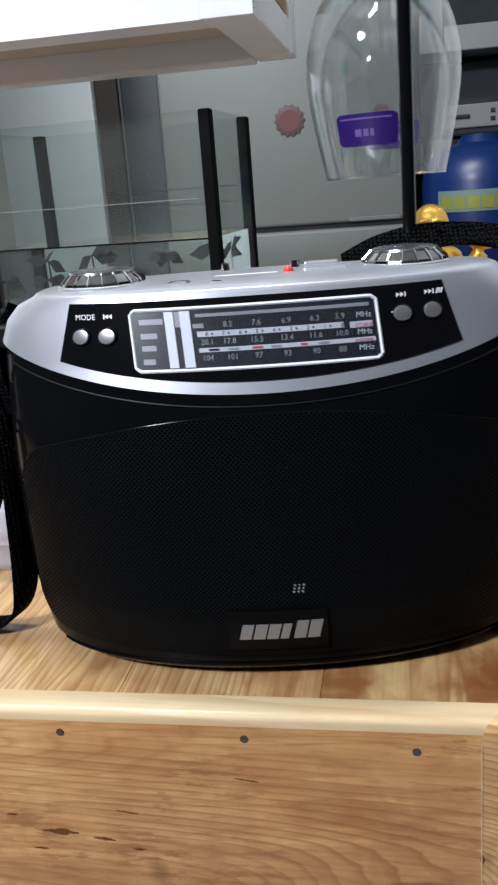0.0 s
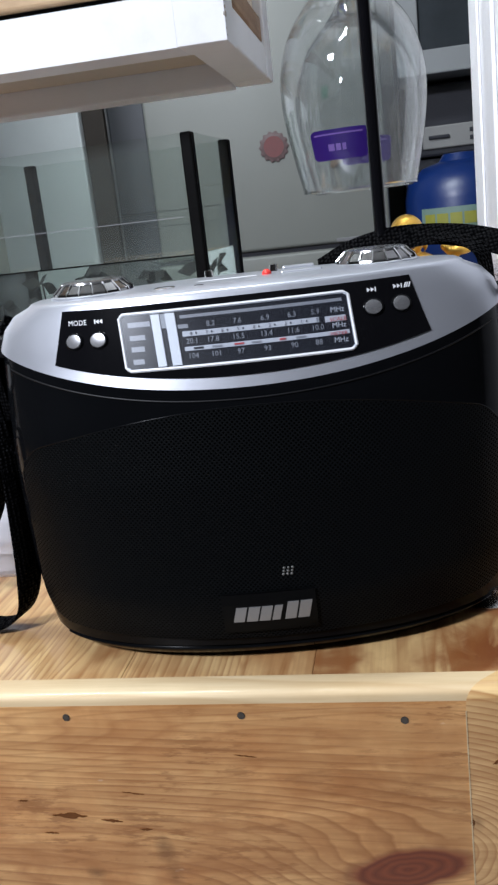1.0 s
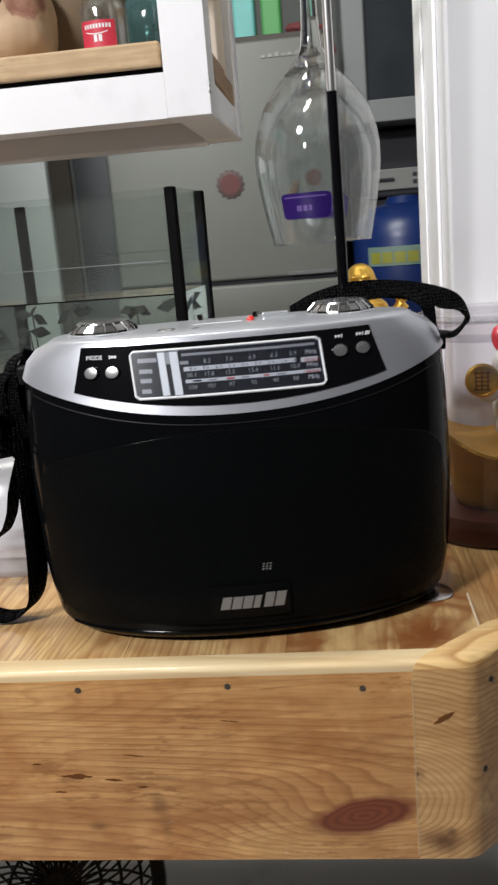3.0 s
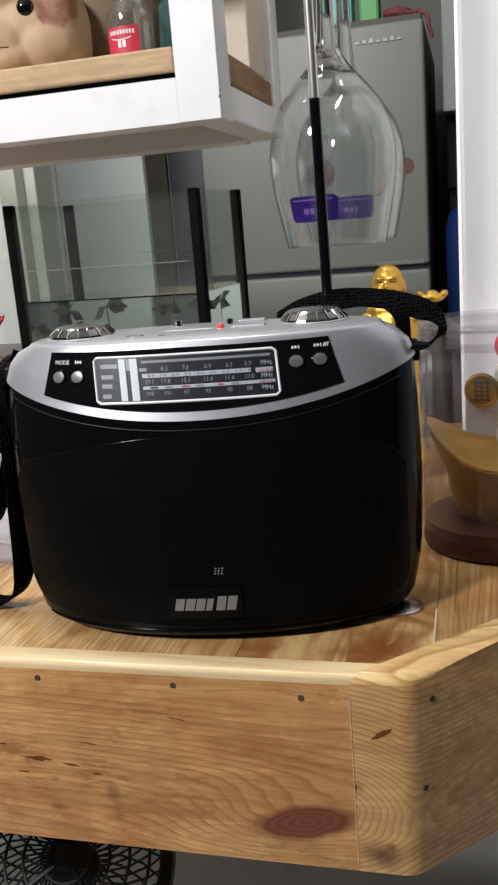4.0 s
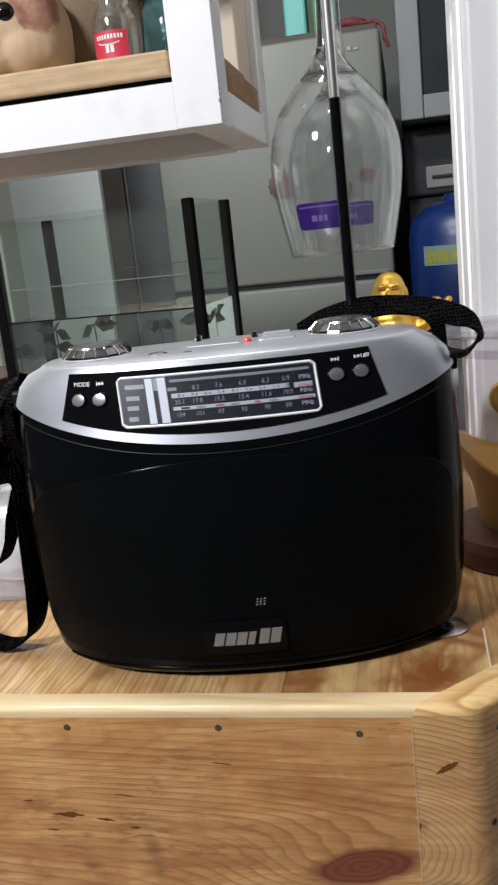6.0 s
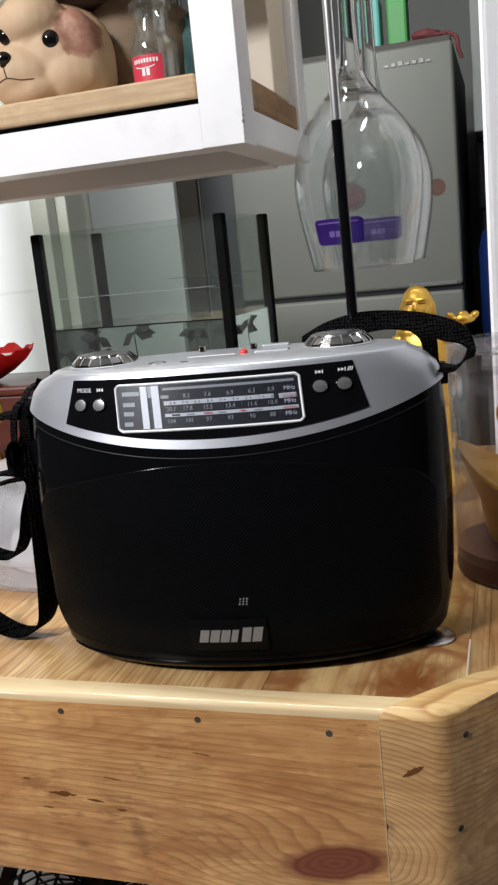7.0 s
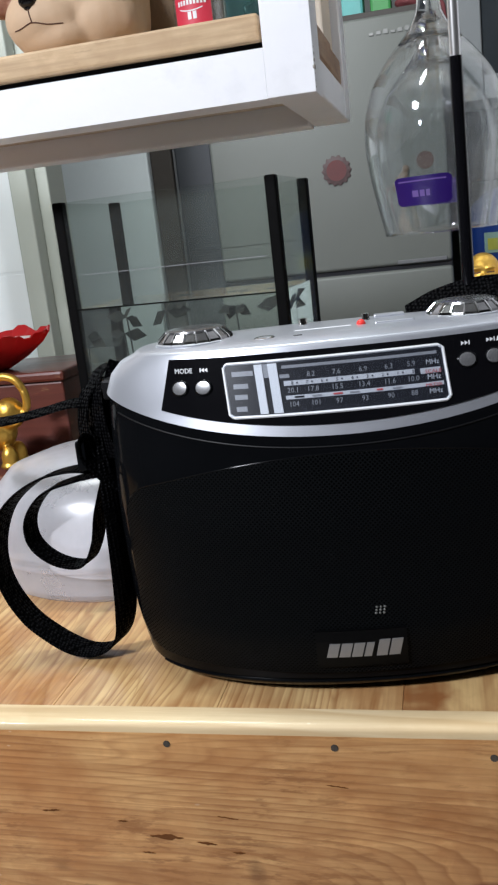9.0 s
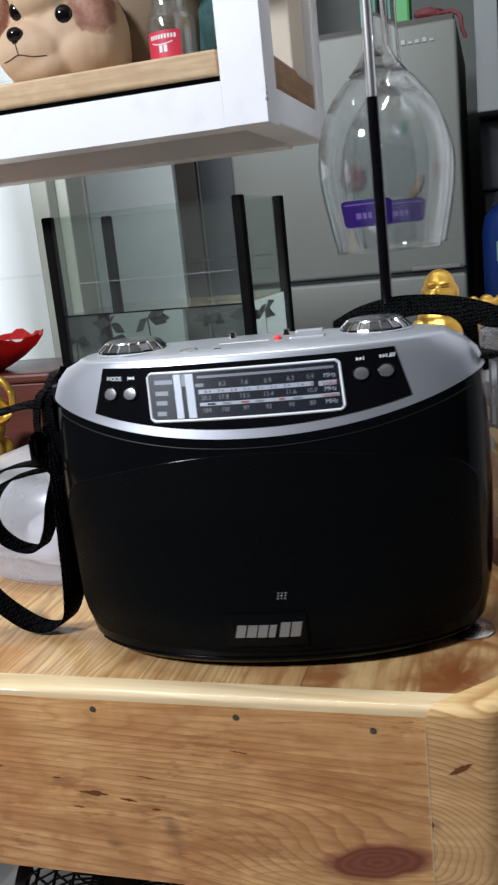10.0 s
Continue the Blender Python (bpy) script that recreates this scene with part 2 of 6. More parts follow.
def tiled(name, colour, joint, width, height):
    n = Nodes(name)
    split = n.add("ShaderNodeSeparateXYZ")
    n.link(n.coords(), split.inputs[0])
    join = n.add("ShaderNodeCombineXYZ")
    n.link(split.outputs[0], join.inputs[0])
    n.link(split.outputs[2], join.inputs[1])
    bricks = n.add("ShaderNodeTexBrick", offset=0.0)
    n.link(join.outputs[0], bricks.inputs["Vector"])
    bricks.inputs["Color1"].default_value = (*colour, 1)
    bricks.inputs["Color2"].default_value = (*[c * 0.94 for c in colour], 1)
    bricks.inputs["Mortar"].default_value = (*joint, 1)
    for key, value in (("Scale", 1.0), ("Mortar Size", 0.003), ("Brick Width", width), ("Row Height", height)):
        bricks.inputs[key].default_value = value
    n.shade(Base_Color=bricks.outputs[0], Roughness=0.3)
    n.bump(n.math("SUBTRACT", 1.0, bricks.outputs["Fac"]), 0.4, 0.001)
    return n.mat


STAINS = ((-0.1290, 0.6720, 0.006, 0.011, 0.55), (-0.1250, 0.6560, 0.006, 0.018, 0.38), (-0.1690, 0.6560, 0.007, 0.005, 0.6), (-0.245, 0.668, 0.008, 0.004, 0.4))
PINE_APRON = wood("varnished_pine_apron", "x", (0.599, 0.337, 0.133), (0.282, 0.107, 0.030), (0.444, 0.182, 0.054), 24, 8.5, 0.3, 0.24, ((-0.0025, 0.6618, 0.0370, 0.0138),), slope=(0.4, 0, 9.0), swing=0.5, bold=0.72, patch=16.0, fade=0.8, torn=0.62, stains=STAINS)
PITH = ((0.010, 0.345, 0.672), (0.7071, 0.7071, 0.0))
PINE_SIDE = wood("varnished_pine_side_apron", "x", (0.522, 0.339, 0.150), (0.262, 0.111, 0.035), (0.464, 0.262, 0.107), 32, 9, 2.1, 0.3, pith=PITH, bold=0.80, fade=0.55, torn=0.2, stains=((0.045, 0.6440, 0.016, 0.011, 1.0), (0.050, 0.6500, 0.005, 0.004, 0.9), (0.033, 0.690, 0.004, 0.006, 0.5)))
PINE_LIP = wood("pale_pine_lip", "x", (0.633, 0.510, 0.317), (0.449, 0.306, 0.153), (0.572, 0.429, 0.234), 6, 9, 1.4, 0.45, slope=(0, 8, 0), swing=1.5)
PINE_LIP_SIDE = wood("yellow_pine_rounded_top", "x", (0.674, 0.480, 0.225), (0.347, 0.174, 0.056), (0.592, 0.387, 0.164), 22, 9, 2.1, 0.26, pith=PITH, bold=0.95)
PINE_TOP = wood("varnished_pine_top", "y", (0.658, 0.455, 0.213), (0.262, 0.101, 0.031), (0.484, 0.232, 0.083), 16, 14, 4.2, 0.2, slope=(10, 0, 0), bold=0.58, patch=14.0)
PINE_TOP_RED = wood("reddish_knotty_pine_top", "y", (0.639, 0.436, 0.194), (0.262, 0.097, 0.029), (0.222, 0.073, 0.024), 9, 15, 7.2, 0.2, slope=(4, 0, 0), patch=17.0, warp=1.6, swirl=(0.044, 0.388, 0.030, 0.034))
PINE_TOP_LINED = wood("red_lined_pine_top", "y", (0.458, 0.238, 0.101), (0.220, 0.079, 0.026), (0.387, 0.167, 0.066), 26, 14, 6.6, 0.2, slope=(14, 0, 0), bold=0.8)
PINE_SHELF = wood("sanded_pine_shelf_board", "x", (0.66, 0.49, 0.30), (0.40, 0.26, 0.14), (0.56, 0.38, 0.21), 7, 10, 5.5, 0.55, fibre=0.7, bold=0.55, patch=20.0, warp=0.8, torn=0.35)
PINE_END = wood("brown_pine_board_ends", "y", (0.36, 0.22, 0.115), (0.20, 0.10, 0.045), (0.30, 0.16, 0.075), 9, 10, 8.8, 0.6, fibre=0.7, bold=0.5, patch=22.0, torn=0.4)
PINE_LEG = wood("pine_leg", "z", (0.56, 0.35, 0.16), (0.36, 0.18, 0.07), (0.50, 0.27, 0.11), 9, 8, 3.3, 0.4)
RED_WOOD = wood("red_brown_stained_wood", "x", (0.13, 0.026, 0.013), (0.07, 0.014, 0.008), (0.10, 0.020, 0.010), 8, 9, 6.1, 0.4)
WHITE_PAINT = surface("white_gloss_paint", (0.90, 0.90, 0.92), 0.35, vary=0.05, scale=9, bump=0.25, depth=0.0008, grime=(0.78, 0.78, 0.80))
CHIPPED = surface("bare_chipped_paint", (0.42, 0.38, 0.33), 0.7, vary=0.3, scale=60)
WALL_WHITE = surface("white_wall_paint", (0.88, 0.885, 0.91), 0.55, vary=0.05, scale=6, bump=0.3, depth=0.001)
BEIGE = surface("beige_cloth_panel", (0.62, 0.54, 0.44), 0.7, vary=0.12, scale=14)
BLACK_GLOSS = surface("black_glossy_plastic", (0.0034, 0.0037, 0.0044), 0.12, vary=0.3, scale=30, bump=0.05, depth=0.0002, specular=0.06)
BADGE_BLACK = surface("black_badge_plastic", (0.002, 0.002, 0.0022), 0.3, vary=0.2, scale=60, bump=0.0, specular=0.08)
BLACK_MATT = surface("black_satin_plastic", (0.008, 0.008, 0.009), 0.45, vary=0.3, scale=40, bump=0.2, depth=0.0003, specular=0.15)
BLACK_PANEL = surface("black_panel_plastic", (0.004, 0.004, 0.005), 0.10, vary=0.2, scale=20, bump=0.0, specular=0.25)
GRILLE = dotted("perforated_black_metal", (0.0036, 0.0041, 0.0046), (0.0003, 0.0004, 0.0004), 0.0017)
SILVER = surface("silver_painted_plastic", (0.50, 0.515, 0.56), 0.36, metal=0.65, vary=0.05, scale=25, bump=0.12, depth=0.0002, coat=0.25)
CHROME = surface("chrome", (0.80, 0.80, 0.80), 0.08, metal=1.0, vary=0.05, bump=0.0)
KNOB_FACET = surface("smoky_clear_facets", (0.30, 0.295, 0.29), 0.10, metal=1.0, vary=0.5, scale=120, bump=0.0)
KNOB_CAP = surface("smoky_knob_cap", (0.36, 0.36, 0.365), 0.22, metal=0.9, vary=0.15, scale=60, bump=0.0)
BADGE_CHROME = surface("dull_chrome_badge", (0.22, 0.22, 0.21), 0.4, metal=0.6, vary=0.4, scale=90, bump=0.0)
STEEL = surface("brushed_steel", (0.62, 0.60, 0.58), 0.25, metal=1.0, vary=0.15, scale=40)
STEEL_BRIGHT = surface("bright_tube_steel", (0.80, 0.79, 0.78), 0.3, metal=0.9, vary=0.05, bump=0.0)
BUTTON = surface("pearl_grey_button", (0.42, 0.42, 0.43), 0.22, metal=0.75, vary=0.06, bump=0.0)
PRINT_WHITE = surface("white_print", (0.75, 0.76, 0.78), 0.4, vary=0.04, bump=0.0)
PRINT_SOFT = surface("dulled_white_print", (0.56, 0.57, 0.60), 0.4, vary=0.12, scale=60, bump=0.0)
PRINT_GREY = surface("grey_print", (0.27, 0.275, 0.29), 0.4, vary=0.08, bump=0.0)
PRINT_RED = surface("red_print", (0.50, 0.05, 0.05), 0.4, vary=0.1, bump=0.0)
PRINT_DARK = surface("dark_print", (0.012, 0.012, 0.015), 0.2, vary=0.1, bump=0.0)
LED_RED = surface("red_lens", (0.80, 0.05, 0.04), 0.15, vary=0.05, bump=0.0)
LOGO_GREY = surface("grey_metal_letters", (0.27, 0.265, 0.265), 0.35, metal=0.5, vary=0.06, bump=0.0)
STRAP = weave("black_webbing", (0.0024, 0.0024, 0.0028))
GLASS = solid_glass("clear_drinking_glass", (0.985, 0.99, 0.99), 1.2, coat=1.0)
GLASS_THIN = thin_clear("thin_bowl_glass", (0.965, 0.975, 0.975), 0.045, 0.014, (0.8, 0.82, 0.84), 0.015, 0.55, 3.0)
TANK_GLASS = thin_clear("thin_tank_glass", (0.955, 0.98, 0.968), 0.03, 0.034, (0.66, 0.70, 0.67), 0.02, 0.22, 4.0)
WATER = solid_glass("tank_water", (0.90, 0.94, 0.91), 1.33)
# the bluish milky share puts lamp glare into the window's colour
DIAL_WINDOW = thin_clear("glare_tinted_dial_window", (0.86, 0.88, 0.91), 0.026, 0.012, (0.50, 0.58, 0.78), 0.24, 0.3, 3.0)
SEALANT = surface("black_silicone", (0.005, 0.005, 0.005), 0.5, vary=0.3, scale=50, specular=0.05)
CLEAR_PLASTIC = thin_clear("clear_plastic_tub", (0.95, 0.94, 0.95), 0.03, 0.035, (0.75, 0.76, 0.80), 0.06)
MILKY_PLASTIC = thin_clear("frosted_plastic", (0.90, 0.90, 0.92), 0.05, 0.26, (0.90, 0.90, 0.93), 0.25)
PURPLE = surface("purple_sticker", (0.020, 0.004, 0.115), 0.35, vary=0.15, scale=60)
PURPLE_LINE = surface("pale_purple_print", (0.15, 0.09, 0.30), 0.4, vary=0.2, scale=90)
GOLD = surface("gold_paint", (0.72, 0.43, 0.08), 0.38, metal=0.85, vary=0.25, scale=45, bump=0.3)
GOLD_PALE = surface("pale_gold_plastic", (0.66, 0.35, 0.045), 0.32, metal=0.45, vary=0.5, scale=60, bump=0.9, depth=0.002)
# off-white enamel, its colour lowered to offset too strong kitchen light
FRIDGE = surface("darkened_white_enamel", (0.150, 0.156, 0.142), 0.5, vary=0.05, scale=4, bump=0.1)
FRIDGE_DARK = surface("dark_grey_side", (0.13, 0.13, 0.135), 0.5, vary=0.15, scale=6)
GREY_BLUE = surface("grey_blue_door", (0.78, 0.83, 0.845), 0.5, vary=0.10, scale=5)
DARK_BROWN = surface("dark_brown_board", (0.045, 0.036, 0.030), 0.6, vary=0.3, scale=8)
DARK_GREY = surface("dark_grey_board", (0.034, 0.037, 0.044), 0.55, vary=0.2, scale=7)
# lighter copy of GREEN_WHITE, its colour replacing light the far boards miss
LIGHTENED_BOARD = surface("lightened_green_white_board", (0.76, 0.78, 0.72), 0.5, vary=0.08, scale=6)
GREEN_WHITE = surface("greenish_white_frame", (0.46, 0.48, 0.43), 0.5, vary=0.08, scale=6)
TILE_WALL = tiled("white_wall_tiles", (0.82, 0.85, 0.86), (0.74, 0.77, 0.78), 0.30, 0.33)
PLASTER = surface("pale_plaster", (0.60, 0.61, 0.60), 0.8, vary=0.08, scale=3, bump=0.4, depth=0.002)
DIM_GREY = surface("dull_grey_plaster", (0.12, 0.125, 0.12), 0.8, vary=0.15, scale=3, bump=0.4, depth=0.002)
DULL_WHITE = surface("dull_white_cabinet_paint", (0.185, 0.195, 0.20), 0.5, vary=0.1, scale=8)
DIM_PLASTER = surface("darkened_unseen_plaster", (0.04, 0.037, 0.034), 0.8, vary=0.15, scale=3, bump=0.4, depth=0.002)
CEMENT = surface("grey_floor", (0.37, 0.355, 0.345), 0.55, vary=0.18, scale=4, bump=0.3, depth=0.001, grime=(0.20, 0.195, 0.19))
BLUE = surface("blue_plastic", (0.005, 0.021, 0.11), 0.35, vary=0.15, scale=9)
LABEL_GREEN = surface("pale_green_label", (0.14, 0.21, 0.18), 0.5, vary=0.1, scale=40)
LABEL_YELLOW = surface("yellow_green_print", (0.24, 0.24, 0.035), 0.5, vary=0.2, scale=60)
OVEN_BLACK = surface("black_appliance", (0.026, 0.027, 0.034), 0.3, vary=0.3, scale=10)
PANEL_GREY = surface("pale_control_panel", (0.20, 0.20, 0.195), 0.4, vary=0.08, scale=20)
CABINET_PANE = surface("dark_cabinet_pane", (0.03, 0.035, 0.04), 0.12, vary=0.5, scale=9)
MAGNET_RED = surface("faded_red_magnet", (0.12, 0.030, 0.030), 0.6, vary=0.4, scale=120)
MAGNET_GREY = surface("grey_magnet_rim", (0.09, 0.055, 0.055), 0.6, vary=0.3, scale=90)
DISH_RED = thin_clear("red_lacquer_dish", (0.80, 0.16, 0.14), 0.06, 0.62, (0.64, 0.045, 0.048), 0.12)
WAX = surface("white_wax", (0.72, 0.68, 0.64), 0.6, vary=0.12, scale=40)
FUR = patched("beige_toy_with_brown_ears", (0.60, 0.42, 0.27), (0.33, 0.150, 0.105), (((-0.2530, 0.680, 1.2300), (0.0215, 0.030, 0.0265)), ((-0.354, 0.680, 1.236), (0.0215, 0.030, 0.0290))))
# torso's olive brown is darkened for the shade inside the shelf
FUR_SHADED = surface("shaded_olive_toy_body", (0.19, 0.130, 0.080), 0.8, vary=0.2, scale=30, bump=0.5, depth=0.001)
TOY_BLACK = surface("shiny_black_toy_eye", (0.006, 0.005, 0.005), 0.1, vary=0.1, bump=0.0)
TOY_DARK = surface("dark_brown_seam", (0.09, 0.035, 0.02), 0.6, vary=0.2, scale=60)
CERAMIC = surface("white_ceramic", (0.78, 0.77, 0.76), 0.2, vary=0.05, scale=30, bump=0.0)
CERAMIC_RED = surface("red_ceramic", (0.62, 0.03, 0.05), 0.25, vary=0.1, scale=30, bump=0.0)
MAROON = surface("maroon_base", (0.070, 0.014, 0.014), 0.4, vary=0.2, scale=30)
LABEL_RED = surface("red_paper_label", (0.58, 0.03, 0.06), 0.5, vary=0.12, scale=60)
TEAL_GLASS = thin_clear("teal_glass", (0.45, 0.66, 0.66), 0.06, 0.35, (0.25, 0.45, 0.46))
BOTTLE_GLASS = thin_clear("clear_bottle_glass", (0.93, 0.95, 0.94), 0.10, 0.03)
PLANT = surface("dark_water_plant", (0.004, 0.006, 0.004), 0.6, vary=0.4, scale=60)
FAN_BLACK = surface("black_wire_enamel", (0.010, 0.010, 0.011), 0.4, vary=0.2, scale=60, bump=0.0)
SCREW = surface("dark_screw_steel", (0.075, 0.062, 0.050), 0.6, metal=0.0, vary=0.6, scale=500, specular=0.15)
PITCH = surface("dark_wood_fleck", (0.15, 0.058, 0.020), 0.8, vary=0.4, scale=200, specular=0.05)
GLUE = surface("pale_filler", (0.74, 0.62, 0.46), 0.5, vary=0.15, scale=150)
DULL_GREEN = surface("dull_green_paper", (0.045, 0.13, 0.085), 0.6, vary=0.3, scale=60)
TAN = surface("tan_magnet", (0.17, 0.095, 0.045), 0.6, vary=0.3, scale=90)
GREEN_BOX = surface("green_pack", (0.06, 0.30, 0.08), 0.5, vary=0.3, scale=20)
TEAL_BOX = surface("teal_pack", (0.12, 0.42, 0.40), 0.5, vary=0.3, scale=20)
RED_CLOTH = surface("red_cloth", (0.15, 0.030, 0.035), 0.8, vary=0.4, scale=30)
GLYPH_GREY = surface("grey_print_on_tub", (0.34, 0.35, 0.37), 0.5, vary=0.1, scale=60)

# ---- building helpers ----
from mathutils.bvhtree import BVHTree


def bm_of(*parts):
    bm = bmesh.new()
    for item in parts:
        mesh = bpy.data.meshes.new("tmp")
        item.to_mesh(mesh)
        bm.from_mesh(mesh)
        bpy.data.meshes.remove(mesh)
        item.free()
    return bm


def box(x0, x1, y0, y1, z0, z1, bevel=0.0, segments=2):
    bm = bmesh.new()
    bmesh.ops.create_cube(bm, size=1.0)
    bmesh.ops.transform(bm, matrix=Matrix.Translation(((x0 + x1) / 2, (y0 + y1) / 2, (z0 + z1) / 2)) @ Matrix.Diagonal((x1 - x0, y1 - y0, z1 - z0, 1)), verts=bm.verts)
    if bevel:
        bmesh.ops.bevel(bm, geom=bm.edges[:], offset=bevel, segments=segments, affect="EDGES", profile=0.5)
    return bm


def prism(outline, z0, z1, bevel=0.0, segments=2):
    """A flat outline in x and y, drawn up from z0 to z1."""
    bm = bmesh.new()
    low = [bm.verts.new((x, y, z0)) for x, y in outline]
    high = [bm.verts.new((x, y, z1)) for x, y in outline]
    bm.faces.new(low[::-1])
    bm.faces.new(high)
    for i in range(len(outline)):
        j = (i + 1) % len(outline)
        bm.faces.new((low[i], low[j], high[j], high[i]))
    bmesh.ops.recalc_face_normals(bm, faces=bm.faces)
    if bevel:
        bmesh.ops.bevel(bm, geom=bm.edges[:], offset=bevel, segments=segments, affect="EDGES", profile=0.5)
    return bm


def lathe(profile, steps=48, centre=(0, 0), wave=None):
    """Turns a profile of (radius, height) about the upright axis."""
    bm = bmesh.new()
    rings = []
    for r, z in profile:
        if r < 1e-6:
            rings.append([bm.verts.new((centre[0], centre[1], z))])
            continue
        ring = []
        for i in range(steps):
            a = 2 * math.pi * i / steps
            k, dz = wave(a, r, z) if wave else (1.0, 0.0)
            ring.append(bm.verts.new((centre[0] + k * r * math.cos(a), centre[1] + k * r * math.sin(a), z + dz)))
        rings.append(ring)
    for a, b in zip(rings, rings[1:]):
        for i in range(steps):
            j = (i + 1) % steps
            if len(a) == 1 and len(b) == 1:
                continue
            if len(a) == 1:
                bm.faces.new((a[0], b[j], b[i]))
            elif len(b) == 1:
                bm.faces.new((a[i], a[j], b[0]))
            else:
                bm.faces.new((a[i], a[j], b[j], b[i]))
    bmesh.ops.recalc_face_normals(bm, faces=bm.faces)
    return bm


def blob(x, y, z, rx, ry, rz, turn=(0, 0, 0), material=0, u=20, v=14):
    bm = bmesh.new()
    bmesh.ops.create_uvsphere(bm, u_segments=u, v_segments=v, radius=1.0)
    bmesh.ops.transform(bm, matrix=pose(x, y, z, *turn) @ Matrix.Diagonal((rx, ry, rz, 1)), verts=bm.verts)
    for f in bm.faces:
        f.material_index, f.smooth = material, True
    return bm


def tube(points, radius, sides=8, closed=False):
    """A round bar along a line of points."""
    bm = bmesh.new()
    pts = [Vector(p) for p in points]
    count = len(pts)
    rings = []
    for i, p in enumerate(pts):
        a = pts[(i - 1) % count] if (closed or i > 0) else p
        b = pts[(i + 1) % count] if (closed or i < count - 1) else p
        way = (b - a).normalized()
        across = way.orthogonal().normalized() if abs(way.z) > 0.9 else way.cross(Vector((0, 0, 1))).normalized()
        over = way.cross(across)
        r = radius[i] if isinstance(radius, (list, tuple)) else radius
        rings.append([bm.verts.new(p + r * (math.cos(2 * math.pi * k / sides) * across + math.sin(2 * math.pi * k / sides) * over)) for k in range(sides)])
    pairs = list(zip(rings, rings[1:])) + ([(rings[-1], rings[0])] if closed else [])
    for a, b in pairs:
        for k in range(sides):
            m = (k + 1) % sides
            bm.faces.new((a[k], a[m], b[m], b[k]))
    if not closed:
        bm.faces.new(rings[0][::-1])
        bm.faces.new(rings[-1])
    bmesh.ops.recalc_face_normals(bm, faces=bm.faces)
    return bm


def smooth_line(points, steps=8):
    """A smooth line through the points."""
    pts = [Vector(p) for p in points]
    pts = [pts[0] * 2 - pts[1]] + pts + [pts[-1] * 2 - pts[-2]]
    out = []
    for i in range(1, len(pts) - 2):
        a, b, c, d = pts[i - 1 : i + 3]
        for k in range(steps):
            t = k / steps
            out.append(0.5 * (2 * b + (c - a) * t + (2 * a - 5 * b + 4 * c - d) * t * t + (3 * b - a - 3 * c + d) * t**3))
    out.append(pts[-2])
    return out


def ribbon(points, sides, width, thick=0.0014, steps=8):
    """A webbing band along the points, its width turned along the given side at each of them."""
    line, across = smooth_line(points, steps), smooth_line(sides, steps)
    bm = bmesh.new()
    rings = []
    for i, p in enumerate(line):
        way = (line[min(i + 1, len(line) - 1)] - line[max(i - 1, 0)]).normalized()
        s = across[i] - way * across[i].dot(way)
        s.normalize()
        n = way.cross(s).normalized()
        w = width / 2
        rings.append([bm.verts.new(p + s * a + n * b) for a, b in ((-w, 0), (-w * 0.9, -thick / 2), (w * 0.9, -thick / 2), (w, 0), (w * 0.9, thick / 2), (-w * 0.9, thick / 2))])
    for a, b in zip(rings, rings[1:]):
        for k in range(6):
            m = (k + 1) % 6
            bm.faces.new((a[k], a[m], b[m], b[k]))
    bm.faces.new(rings[0][::-1])
    bm.faces.new(rings[-1])
    bmesh.ops.recalc_face_normals(bm, faces=bm.faces)
    return bm


def sheet(func, nu, nv):
    """A grid of func(i / nu, j / nv)."""
    bm = bmesh.new()
    grid = [[bm.verts.new(func(i / nu, j / nv)) for j in range(nv + 1)] for i in range(nu + 1)]
    for i in range(nu):
        for j in range(nv):
            bm.faces.new((grid[i][j], grid[i + 1][j], grid[i + 1][j + 1], grid[i][j + 1]))
    bmesh.ops.recalc_face_normals(bm, faces=bm.faces)
    return bm


def thick_sheet(func, nu, nv, low, high):
    """A closed slab between func(a, b, low) and func(a, b, high)."""
    bm = bmesh.new()
    layers = []
    for off in (low, high):
        layers.append([[bm.verts.new(func(i / nu, j / nv, off)) for j in range(nv + 1)] for i in range(nu + 1)])
    for k, grid in enumerate(layers):
        for i in range(nu):
            for j in range(nv):
                f = (grid[i][j], grid[i + 1][j], grid[i + 1][j + 1], grid[i][j + 1])
                bm.faces.new(f if k else f[::-1])
    a, b = layers
    rim = [(i, 0) for i in range(nu)] + [(nu, j) for j in range(nv)] + [(i, nv) for i in range(nu, 0, -1)] + [(0, j) for j in range(nv, 0, -1)]
    for p, q in zip(rim, rim[1:] + rim[:1]):
        bm.faces.new((a[p[0]][p[1]], a[q[0]][q[1]], b[q[0]][q[1]], b[p[0]][p[1]]))
    bmesh.ops.recalc_face_normals(bm, faces=bm.faces)
    return bm


def fused(bm, voxel, rounds=4):
    """Melts overlapping shapes into one closed skin and smooths it."""
    mesh = bpy.data.meshes.new("tmp")
    bm.to_mesh(mesh)
    bm.free()
    ob = new("tmp", mesh)
    skin = ob.modifiers.new("skin", "REMESH")
    skin.mode, skin.voxel_size, skin.use_smooth_shade = "VOXEL", voxel, True
    soft = ob.modifiers.new("soft", "SMOOTH")
    soft.factor, soft.iterations = 0.5, rounds
    done = bpy.data.meshes.new_from_object(ob.evaluated_get(bpy.context.evaluated_depsgraph_get()))
    out = bmesh.new()
    out.from_mesh(done)
    bpy.data.objects.remove(ob)
    bpy.data.meshes.remove(mesh)
    bpy.data.meshes.remove(done)
    return out


